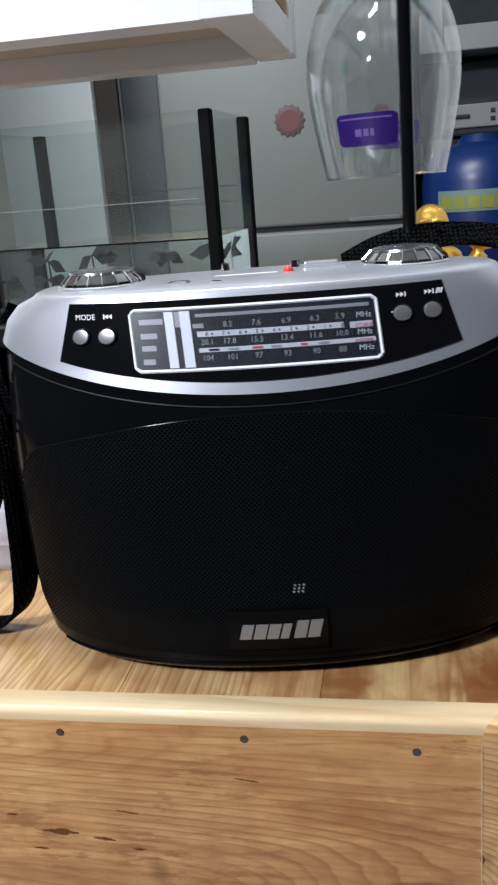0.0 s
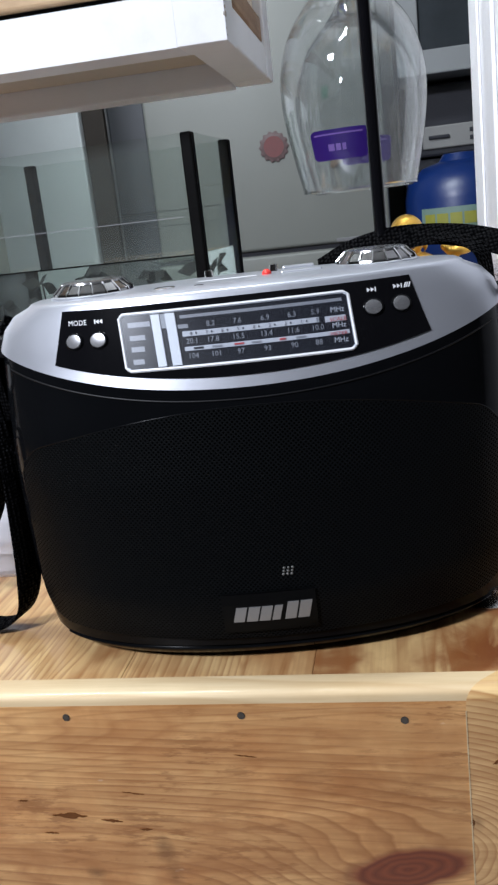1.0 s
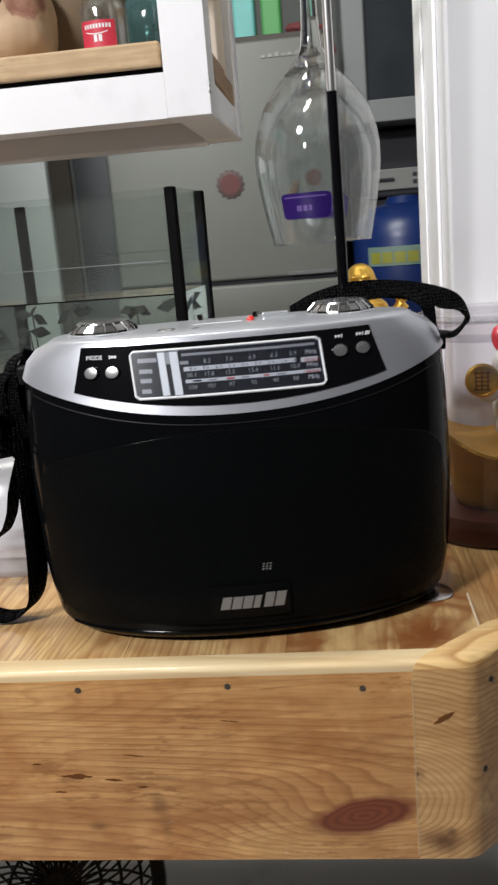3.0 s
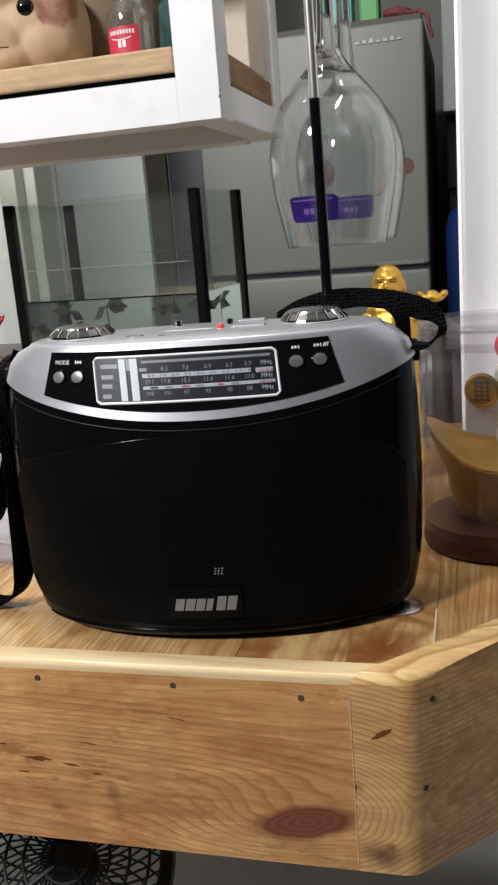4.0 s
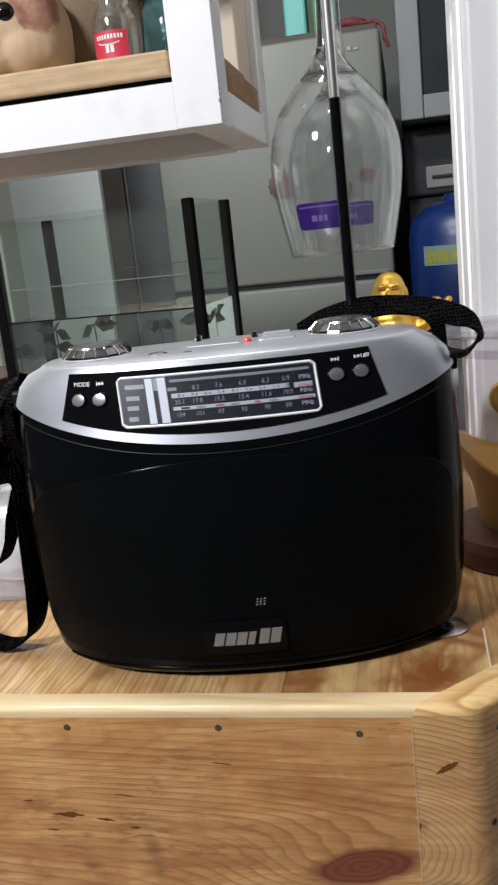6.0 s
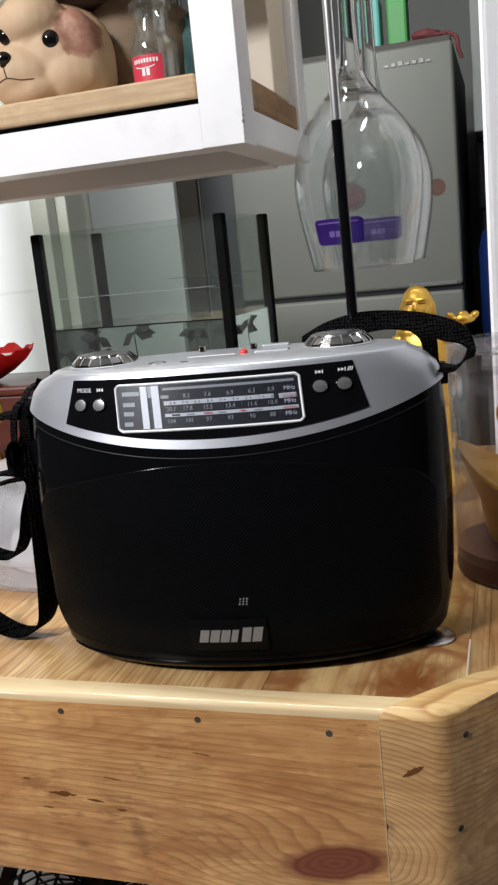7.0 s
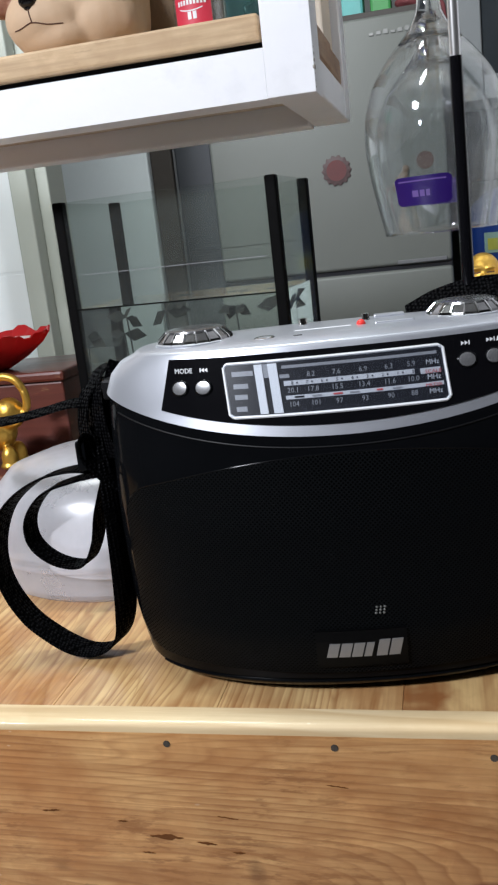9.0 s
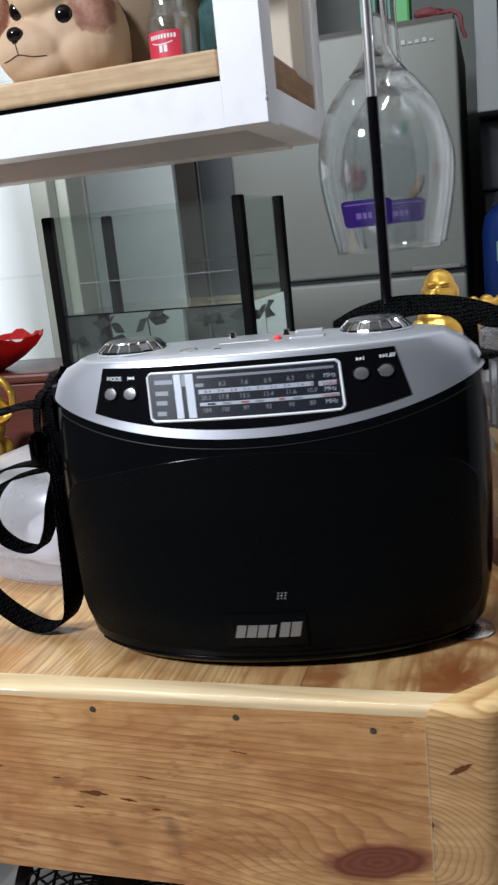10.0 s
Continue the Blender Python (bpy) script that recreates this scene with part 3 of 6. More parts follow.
def dye(bm, slot, x, y, z, rx, ry, rz, ragged=0.0):
    """Gives the faces inside an ellipsoid another material."""
    for f in bm.faces:
        c = f.calc_center_median()
        d = Vector(((c.x - x) / rx, (c.y - y) / ry, (c.z - z) / rz)).length
        if d + ragged * noise.noise(c * 90) < 1:
            f.material_index = slot
    return bm


def mesh_object(name, bm, materials, smooth=False):
    if smooth:
        for f in bm.faces:
            f.smooth = True
    mesh = bpy.data.meshes.new(name)
    bm.to_mesh(mesh)
    bm.free()
    for m in materials if isinstance(materials, (list, tuple)) else [materials]:
        mesh.materials.append(m)
    if smooth:
        mesh.set_sharp_from_angle(angle=radians(40))
    return new(name, mesh)


def part(name, bm, material, parent, label="", smooth=False):
    ob = mesh_object(name, bm, material, smooth)
    ob.parent = parent
    if label:
        ob["label"] = label
    return ob


def thing(name, label, category, group="", place=(0, 0, 0), turn=0.0):
    """An empty at the thing's base, to hold its parts."""
    ob = new(name)
    ob.empty_display_size = 0.02
    ob.matrix_world = pose(*place, 0, 0, turn)
    return tagged(ob, label, category, group)


def single(name, bm, material, label, category, group="", smooth=False):
    return tagged(mesh_object(name, bm, material, smooth), label, category, group)


def setting(name, bm, material, label):
    return tagged(mesh_object(name, bm, material), label, "", "", "structure")


def letters(text, size):
    """The flat mesh of a word in the built-in font, as points and faces, its foot at the origin and centred."""
    curve = bpy.data.curves.new("word", "FONT")
    curve.body, curve.size, curve.align_x, curve.resolution_u = text, size, "CENTER", 2
    ob = new("word", curve)
    mesh = bpy.data.meshes.new_from_object(ob.evaluated_get(bpy.context.evaluated_depsgraph_get()))
    points, faces = [v.co.copy() for v in mesh.vertices], [tuple(p.vertices) for p in mesh.polygons]
    bpy.data.objects.remove(ob)
    bpy.data.meshes.remove(mesh)
    bpy.data.curves.remove(curve)
    return points, faces


# ---- the room ----
setting("floor", box(-2.4, 2.4, -2.6, 2.9, -0.1, 0.0), CEMENT, "plain grey cement floor")
setting("ceiling", box(-2.4, 2.4, -2.6, 2.9, 2.6, 2.7), PLASTER, "pale plastered ceiling")
setting("wall_north", box(-2.4, 2.4, 2.75, 2.9, 0, 2.6), DIM_GREY, "dull grey plastered wall behind the refrigerator")
# unseen closing walls, nearly black to keep reflections on the radio dark
setting("wall_south", box(-2.4, 2.4, -2.6, -2.45, 0, 2.6), DIM_PLASTER, "unseen closing wall, darkened so the radio reflects little light")
setting("wall_west", box(-2.4, -2.25, -2.45, 2.75, 0, 2.6), DIM_PLASTER, "unseen closing wall, darkened so the radio reflects little light")
setting("wall_east", box(2.25, 2.4, -2.45, 2.75, 0, 2.6), DIM_PLASTER, "unseen closing wall, darkened so the radio reflects little light")
setting("wall_tiled", box(-2.25, -0.7125, 1.36, 1.46, 0, 2.6), TILE_WALL, "bright white tiled kitchen wall")
WX, WY = 0.0955, 0.640
setting("wall_partition", bm_of(box(WX, 0.3745, WY, WY + 0.225, 0.7605, 2.6, 0.003), box(0.375, 1.4, WY, WY + 0.225, 0, 2.6, 0.003)), WALL_WHITE, "white painted partition wall beside the counter")
setting("trim", bm_of(box(WX - 0.0035, WX - 0.0003, 0.690, 0.752, 0.7605, 2.6, 0.0012), box(WX - 0.0025, WX - 0.0003, 0.800, 0.868, 0.7605, 2.6, 0.001)), WHITE_PAINT, "stepped white door jamb trim")
setting("door_frame", bm_of(box(-0.712, -0.678, 1.355, 1.465, 0, 2.1, 0.003), box(-0.6775, -0.655, 1.385, 1.455, 0, 2.1, 0.003)), GREEN_WHITE, "greenish white painted door frame")

# ---- the counter ----
TOP = 0.76


def front_edge(x):
    return 0.3605 if x < 0.0585 else x + 0.302


counter = thing("counter", "varnished pine counter with an angled corner and plank top", "counter", place=(0, 0, 0))
SEAMS = (-0.86, -0.76, -0.655, -0.55, -0.445, -0.345, -0.245, -0.146, -0.044, 0.0765, 0.0885, 0.17, 0.27, 0.37)
for i, (xa, xb) in enumerate(zip(SEAMS, SEAMS[1:])):
    xa, xb = xa + 0.00006, xb - 0.00006
    outline = [(xa, front_edge(xa))]
    if xa < 0.0585 < xb:
        outline.append((0.0585, 0.3605))
    outline += [(xb, front_edge(xb)), (xb, 0.99), (xa, 0.99)]
    kind = {8: PINE_TOP_RED, 3: PINE_TOP_LINED}.get(i, PINE_TOP)
    part("plank", prism(outline, TOP - 0.02, TOP, 0.0003, 1), kind, counter)


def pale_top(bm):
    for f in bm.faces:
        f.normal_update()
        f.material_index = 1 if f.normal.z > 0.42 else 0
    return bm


def rounded(bm, test, offset):
    """Rounds the edges whose two ends pass the test."""
    edges = [e for e in bm.edges if all(test(v.co) for v in e.verts)]
    bmesh.ops.bevel(bm, geom=edges, offset=offset, segments=5, affect="EDGES", profile=0.5)
    return bm


JOINT = 0.0300
front_board = rounded(prism([(-0.86, 0.345), (JOINT, 0.345), (0.0598, 0.3620), (-0.86, 0.3620)], 0.631, 0.7630), lambda c: c.z > 0.76 and c.y < 0.35, 0.0085)
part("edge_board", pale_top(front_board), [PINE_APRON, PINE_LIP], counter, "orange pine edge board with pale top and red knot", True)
side = prism([(JOINT + 0.0002, 0.345), (0.0645, 0.345), (0.40, 0.6805), (0.3784, 0.6805)], 0.631, 0.7638)
side = rounded(side, lambda c: c.x + c.y < 0.42 and c.x > 0.06, 0.0070)
side = rounded(side, lambda c: c.z > 0.7637 and (c.x - c.y > -0.300 or c.y < 0.346) and c.y < 0.66, 0.0080)
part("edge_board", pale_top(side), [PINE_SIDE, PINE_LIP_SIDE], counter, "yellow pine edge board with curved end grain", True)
random.seed(21)
ragged = [(-0.86, 0.3610)] + [(-0.86 + 0.012 * k, 0.3618 + random.uniform(0.0, 0.0018)) for k in range(76)] + [(0.056, 0.3610)]
part("seam_filler", prism(ragged, TOP - 0.002, TOP + 0.0016), GLUE, counter, "ragged pale filler behind the edge board")
part("seam_filler", box(JOINT - 0.0002, JOINT + 0.0003, 0.3446, 0.3449, 0.634, 0.752), PINE_LIP, counter, "pale filler line in the joint")
part("seam_filler", box(0.0757, 0.0770, 0.382, 0.446, TOP - 0.001, TOP + 0.0005, 0.0004), GLUE, counter, "pale filler line between planks")


def screw_head(x, y, z, turn):
    bm = lathe([(0.0, 0.0001), (0.0012, 0.0002), (0.0017, 0.0001), (0.0019, 0.0003), (0.0021, -0.002)], 16)
    bmesh.ops.transform(bm, matrix=pose(x, y, z, 90, 0, turn), verts=bm.verts)
    part("screw", bm, SCREW, counter, "dark sunken screw head", True)


for x, z in ((-0.170, 0.751), (-0.0785, 0.751), (0.0012, 0.7475)):
    screw_head(x, 0.3448, z, 0)
for x, z in ((0.0765, 0.7450), (0.0715, 0.6885), (0.16, 0.7450)):
    screw_head(x + 0.0002, x + 0.2803, z, 45)
random.seed(4)


def fleck(x, z, length, height, lean=None, material=None):
    outline = []
    for k in range(30):
        a = 2 * math.pi * k / 30
        r = 0.25 + 0.95 * random.random()
        outline.append((length / 2 * math.cos(a), r * height / 2 * math.sin(a) * abs(math.sin(a)) ** 0.6))
    bm = prism(outline, 0, 0.0004)
    bmesh.ops.transform(bm, matrix=pose(x, 0.3451, z, 90, random.uniform(-6, 10) if lean is None else lean, 0), verts=bm.verts)
    part("resin_fleck", bm, material or PITCH, counter, "" if material else "dark torn fleck in the grain")


for x, z, length, height in ((-0.178, 0.692, 0.020, 0.0036), (-0.155, 0.689, 0.012, 0.0018), (-0.137, 0.684, 0.007, 0.0016), (-0.203, 0.701, 0.006, 0.0012), (-0.141, 0.706, 0.012, 0.0009), (-0.190, 0.681, 0.008, 0.0011),
                            (-0.246, 0.706, 0.011, 0.0016), (-0.079, 0.728, 0.012, 0.0008), (0.0305, 0.690, 0.002, 0.005), (-0.290, 0.690, 0.008, 0.0012), (-0.310, 0.712, 0.012, 0.0012)):
    fleck(x, z, length, height)
fleck(0.0475, 0.7270, 0.0150, 0.0034, -32)
for x0, y0 in ((-0.82, 0.40), (-0.82, 0.90), (0.30, 0.90)):
    part("leg", box(x0 - 0.03, x0 + 0.03, y0 - 0.03, y0 + 0.03, 0.0, TOP - 0.021, 0.003), PINE_LEG, counter)

# ---- the radio ----
radio = thing("portable_radio", "black portable radio with silver top and perforated grille on the counter", "radio", place=(-0.0712, 0.45, TOP), turn=7.0)
HS = [0.002, 0.006, 0.012, 0.04, 0.10, 0.145, 0.19]
AS = [0.1225, 0.1295, 0.1335, 0.1390, 0.1410, 0.1393, 0.1365]
BS = [0.060, 0.066, 0.070, 0.0755, 0.075, 0.0685, 0.056]
POWER, RIM = 2.1, 0.193


def half_width(h):
    return float(np.interp(h, HS, AS))


def half_depth(h):
    return float(np.interp(h, HS, BS))


def low_edge(u):
    return 0.1482 + 1.05 * u * u + 10 * u**4


def body_at(u, h, off=0.0):
    """A point of the body's front, off metres in front of it."""

    def on(u, h):
        a, b = half_width(h), half_depth(h)
        return Vector((u, -b * max(0.0, 1 - abs(u / a) ** POWER) ** (1 / POWER), h))

    p = on(u, h)
    if off:
        n = (on(u + 1e-4, h) - on(u - 1e-4, h)).cross(on(u, h + 1e-4) - on(u, h - 1e-4))
        p = p + n.normalized() * off
    return p


def silver_at(u, s, off=0.0):
    """A point of the sloping silver face: s from its lower edge to the top's rim."""

    def on(u, s):
        ul = u / (1 - s * 0.1439)
        h = low_edge(ul)
        a, b = 0.1388, half_depth(h)
        low = Vector((ul, -b * max(0.0, 1 - abs(ul / a) ** POWER) ** (1 / POWER), h))
        ut = ul * 0.119 / 0.139
        high = Vector((ut, -0.0525 * max(0.0, 1 - abs(ut / 0.119) ** 2.4) ** (1 / 2.4), RIM))
        return low.lerp(high, s)

    p = on(u, s)
    if off:
        n = (on(u + 1e-4, s) - on(u - 1e-4, s)).cross(on(u, s + 1e-3) - on(u, s - 1e-3))
        p = p + n.normalized() * off
    return p


def panel_at(u, h, off=0.0):
    ul = u
    for _ in range(4):
        s = (h - low_edge(ul)) / (RIM - low_edge(ul))
        ul = u / (1 - s * 0.1439)
    return silver_at(u, s, off)


def radio_body():
    bm = bmesh.new()
    rings, count = [], 120
    for level in (0.002, 0.004, 0.007, 0.010, 0.0112, 0.0118, 0.020, 0.032, 0.05, 0.07, 0.09, 0.11, 0.125, 0.90, 0.96, 1.0):
        ring = []
        for i in range(count):
            t = 2 * math.pi * i / count
            c, s = math.cos(t), math.sin(t)
            u = 0.1388 * math.copysign(abs(c) ** (2 / POWER), c)
            top = low_edge(u)
            h = level if level < 0.2 else 0.125 + (level - 0.9) / 0.1 * (top - 0.125) if level > 0.9 else 0.132
            inset = 0.0016 if 0.0105 < level < 0.0115 else 0.0
            a, b = half_width(h) - inset, (half_depth(h) - inset) * (0.78 if s > 0 else 1.0)
            ring.append(bm.verts.new((a * math.copysign(abs(c) ** (2 / POWER), c), b * math.copysign(abs(s) ** (2 / POWER), s), h)))
        rings.append(ring)
    for a, b in zip(rings, rings[1:]):
        for i in range(count):
            j = (i + 1) % count
            bm.faces.new((a[i], a[j], b[j], b[i]))
    bm.faces.new(rings[0][::-1])
    bm.faces.new(rings[-1])
    return bm


def radio_top():
    """The silver top: its sloping side all round, a rounded rim and the flat deck."""
    bm = bmesh.new()
    rings, count = [], 120
    for step in range(-1, 7):
        ring = []
        for i in range(count):
            t = 2 * math.pi * i / count
            c, s = math.cos(t), math.sin(t)
            ul = 0.1388 * math.copysign(abs(c) ** (2 / POWER), c)
            h0 = low_edge(ul)
            back = 0.78 if s > 0 else 1.0
            low = Vector((ul, math.copysign(back * half_depth(h0) * max(0.0, 1 - abs(ul / 0.1388) ** POWER) ** (1 / POWER), s), h0))
            ut = ul * 0.119 / 0.139
            high = Vector((ut, math.copysign((0.044 if s > 0 else 0.0525) * max(0.0, 1 - abs(ut / 0.119) ** 2.4) ** (1 / 2.4), s), RIM))
            if step == -1:
                p = Vector((low.x * 0.985, low.y * 0.97, low.z - 0.0012))
            elif step <= 3:
                p = low.lerp(high, step / 3)
                swell = abs(ul / 0.1388) ** 8 * math.sin(math.pi * step / 3)
                p = Vector((p.x * (1 + 0.022 * swell), p.y * (1 + 0.06 * swell), p.z + 0.0035 * swell))
            else:
                k, dz = {4: (0.988, 0.0014), 5: (0.97, 0.0022), 6: (0.5, 0.0040)}[step]
                p = Vector((high.x * k, high.y * k, RIM + dz))
            ring.append(bm.verts.new(p))
        rings.append(ring)
    for a, b in zip(rings, rings[1:]):
        for i in range(count):
            j = (i + 1) % count
            bm.faces.new((a[i], a[j], b[j], b[i]))
    bm.faces.new(rings[-1])
    return bm


part("body", radio_body(), BLACK_GLOSS, radio, "glossy black plastic body", True)
part("top_cover", radio_top(), SILVER, radio, "satin silver plastic top cover", True)


def grille_point(a, b, off):
    u = -0.0005 - 0.1285 * math.cos(math.pi * a)
    high = 0.1395 - 1.30 * u * u
    low = 0.0165 + 0.25 * u * u
    r = 0.016
    out = min(r, max(0.0, abs(u + 0.0005) - 0.1285 + r))
    cut = 0.95 * (r - math.sqrt(max(0.0, r * r - out * out)))
    return body_at(u, low + cut + (high - low - 2 * cut) * b, off)


grille = part("speaker_grille", thick_sheet(grille_point, 130, 24, -0.001, 0.0012), GRILLE, radio, "finely perforated black speaker grille", True)
part("grille_rim", tube([grille_point(i / 60, 1.0, 0.0011) for i in range(61)], 0.0004, 6), BLACK_GLOSS, radio, smooth=True)
part("seam", tube([body_at(-0.128 + 0.256 * i / 60, low_edge(-0.128 + 0.256 * i / 60) - 0.0055, 0.0001) for i in range(61)], 0.00045, 6), BLACK_MATT, radio, "thin glossy ridge under the silver cover", True)
part("foot_rim", tube([body_at(-0.12 + 0.24 * i / 50, 0.0095, 0.0002) for i in range(51)], 0.0008, 6), BLACK_GLOSS, radio, smooth=True)

# bright dots modelled in place of the lamp's glint through the grille holes
for k in range(9):
    uu, hh = 0.0096 + 0.0021 * (k % 3 - 1) + 0.0003 * (k // 3), 0.0540 + 0.0017 * (k // 3 - 1)
    p = body_at(uu, hh, 0.0012)
    part("glint_dot", blob(p.x, p.y, p.z, 0.0008 - 0.00015 * (k % 2), 0.0005, 0.0007, (0, 0, 0), 0, 8, 6), BADGE_CHROME, grille, "small bright dot shaping the glint in the grille", True)
plate = part("badge", thick_sheet(lambda a, b, o: body_at(-0.0255 + 0.048 * a, 0.0215 + 0.0220 * b, o), 10, 4, 0.0, 0.0026), BADGE_BLACK, radio, "raised glossy black badge plate")
for k in range(6):
    u0 = -0.0205 + k * 0.0066
    tall = (0.0085, 0.0085, 0.0085, 0.0085, 0.0100, 0.0100)[k]
    wide = (0.0056, 0.0058, 0.0056, 0.0040, 0.0056, 0.0058)[k]
    part("badge_bar", thick_sheet(lambda a, b, o: body_at(u0 + wide * a + 0.0022 * b, 0.0282 + tall * b, o), 2, 2, 0.0024, 0.0032), LOGO_GREY, plate, "slanted grey metal bar")


def panel_point(a, b, off):
    low = lambda u: low_edge(u) + 0.0056
    high = 0.1912
    h_left = low(-0.0985) + (high - low(-0.0985)) * b
    left, right = -0.0985 + 0.0065 * b, 0.0925 - 0.0085 * b
    u = left + (right - left) * a
    h = low(u) + (high - low(u)) * b
    return panel_at(u, h, off)


part("front_panel", thick_sheet(panel_point, 60, 10, -0.0008, 0.0007), BLACK_PANEL, radio, "glossy black control panel", True)
U0, U1, H0, H1 = -0.0592, 0.0545, 0.1599, 0.1872


def on_dial(fx, fy, off):
    """A place on the tuning dial: fx from its left, fy from its top."""
    return panel_at(U0 + (U1 - U0) * fx - 0.0022 * (1 - fy), H1 - (H1 - H0) * fy, off)


def dial_bar(x0, x1, y0, y1, material, name, label="", off=0.0012):
    return part(name, thick_sheet(lambda a, b, o: on_dial(x0 + (x1 - x0) * a, y0 + (y1 - y0) * b, o), 12 if x1 - x0 > 0.2 else 3, 2, 0.0004, off), material, dial, label)


dial = part("tuning_dial", thick_sheet(lambda a, b, o: on_dial(a, b, o), 30, 6, 0.0, 0.0009), PRINT_DARK, radio, "dark tuning dial with white frequency scale", True)
corner = [(0.02, 0.0), (0.98, 0.0), (1.0, 0.06), (1.0, 0.94), (0.98, 1.0), (0.02, 1.0), (0.0, 0.94), (0.0, 0.06)]
ringline = []
for (xa, ya), (xb, yb) in zip(corner, corner[1:] + corner[:1]):
    steps = 24 if abs(xb - xa) > 0.5 else 4
    ringline += [on_dial(xa + (xb - xa) * k / steps, ya + (yb - ya) * k / steps, 0.0012) for k in range(steps)]
part("dial_frame", tube(ringline, 0.00085, 6, True), PRINT_WHITE, dial, "white rounded frame line", True)
dial_bar(0.145, 0.182, 0.05, 0.96, PRINT_WHITE, "pointer", "white tuning pointer", 0.0022)
dial_bar(0.208, 0.250, 0.05, 0.96, PRINT_WHITE, "pointer", "white tuning pointer", 0.0022)
dial_bar(0.182, 0.208, 0.05, 0.30, PRINT_GREY, "pointer_bridge", "", 0.0016)
dial_bar(0.27, 0.97, 0.10, 0.155, PRINT_GREY, "scale_band")
dial_bar(0.27, 0.86, 0.385, 0.475, PRINT_SOFT, "scale_band")
dial_bar(0.27, 0.98, 0.655, 0.725, PRINT_SOFT, "scale_band")
dial_bar(0.885, 0.975, 0.395, 0.495, PRINT_SOFT, "scale_band")
for fx, wide, ink in ((0.31, 0.042, PRINT_DARK), (0.485, 0.042, PRINT_RED), (0.68, 0.026, PRINT_RED)):
    dial_bar(fx, fx + wide, 0.675, 0.705, ink, "scale_mark", "", 0.0016)
for fx in (0.39, 0.56, 0.75):
    dial_bar(fx, fx + 0.042, 0.675, 0.705, PRINT_GREY, "band_name_bar", "grey bar of unreadable print", 0.0016)
for k in range(8):
    dial_bar(0.327 + 0.068 * k, 0.333 + 0.068 * k, 0.420, 0.444, PRINT_DARK, "scale_dot", "", 0.0016)
for fy, wide in ((0.15, 0.10), (0.38, 0.07), (0.58, 0.06), (0.80, 0.05)):
    dial_bar(0.035, 0.035 + wide, fy, fy + 0.09, PRINT_GREY, "band_name_bar", "grey bar of unreadable print")
dial_bar(0.255, 0.30, 0.26, 0.33, PRINT_GREY, "band_name_bar")


def surface_word(text, size, where, material, parent, name, shear=0.0):
    points, faces = letters(text, size)
    bm = bmesh.new()
    verts = [bm.verts.new(where(p.x + shear * p.y, p.y)) for p in points]
    for f in faces:
        try:
            bm.faces.new([verts[i] for i in f])
        except ValueError:
            pass
    return part(name, bm, material, parent)


def dial_word(text, fx, fy, size, ink=None, name="scale_number", wide=1.0):
    u0, h0 = U0 + (U1 - U0) * fx, H1 - (H1 - H0) * fy
    surface_word(text, size, lambda x, y: panel_at(u0 + wide * x, h0 + y, 0.0015 if ink is None else 0.0017), ink or (PRINT_SOFT if "H" in text else PRINT_GREY), dial, name)


for row, size, words in ((0.335, 0.0036, (("8.2", 0.385), ("7.6", 0.50), ("6.9", 0.62), ("6.3", 0.735), ("5.9", 0.835), ("MHz", 0.930))),
                         (0.606, 0.0036, (("20.1", 0.30), ("17.8", 0.39), ("15.5", 0.50), ("13.4", 0.62), ("11.6", 0.735), ("10.0", 0.84), ("MHz", 0.932))),
                         (0.860, 0.0036, (("104", 0.30), ("101", 0.40), ("97", 0.505), ("93", 0.62), ("90", 0.735), ("88", 0.84), ("MHz", 0.935)))):
    for text, fx in words:
        dial_word(text, fx, row, size)
for k in range(9):
    dial_word(str(8 - k), 0.297 + 0.068 * k, 0.462, 0.0024, PRINT_DARK)
dial_word("SCALE", 0.930, 0.494, 0.0026, PRINT_RED, "scale_word", 1.15)
dial_word("METER", 0.928, 0.733, 0.0022, PRINT_RED, "scale_word", 1.3)


window = part("dial_window", thick_sheet(lambda a, b, o: on_dial(0.008 + 0.984 * a, 0.02 + 0.96 * b, o), 24, 6, 0.0025, 0.0028), DIAL_WINDOW, dial, "clear glossy window over the dial, bluish glare in its colour", True)
window.visible_shadow = False


def push_button(u, h):
    p, q = panel_at(u, h, 0.0006), panel_at(u, h, 0.0016)
    turn = (q - p).to_track_quat("Z", "Y").to_matrix().to_4x4()
    ring = lathe([(0.0053, 0.0), (0.0053, 0.0006), (0.0047, 0.0010), (0.0044, 0.0006)], 28)
    flat = turn @ Matrix.Diagonal((1.0, 0.84, 1.0, 1.0))
    bmesh.ops.transform(ring, matrix=Matrix.Translation(p) @ flat, verts=ring.verts)
    part("button_ring", ring, BLACK_GLOSS, radio, smooth=True)
    cap = lathe([(0.0044, 0.0), (0.0044, 0.0010), (0.0041, 0.0014), (0.0025, 0.0016), (0.0, 0.0016)], 28)
    bmesh.ops.transform(cap, matrix=Matrix.Translation(p) @ flat, verts=cap.verts)
    part("push_button", cap, BUTTON, radio, "round pearl grey push button", True)


for u, h in ((-0.0862, 0.1760), (-0.0730, 0.1760), (0.0645, 0.1781), (0.0786, 0.1782)):
    push_button(u, h)
surface_word("MODE", 0.0036, lambda x, y: panel_at(-0.0836 + x, 0.1838 + y, 0.0012), PRINT_WHITE, radio, "button_word")


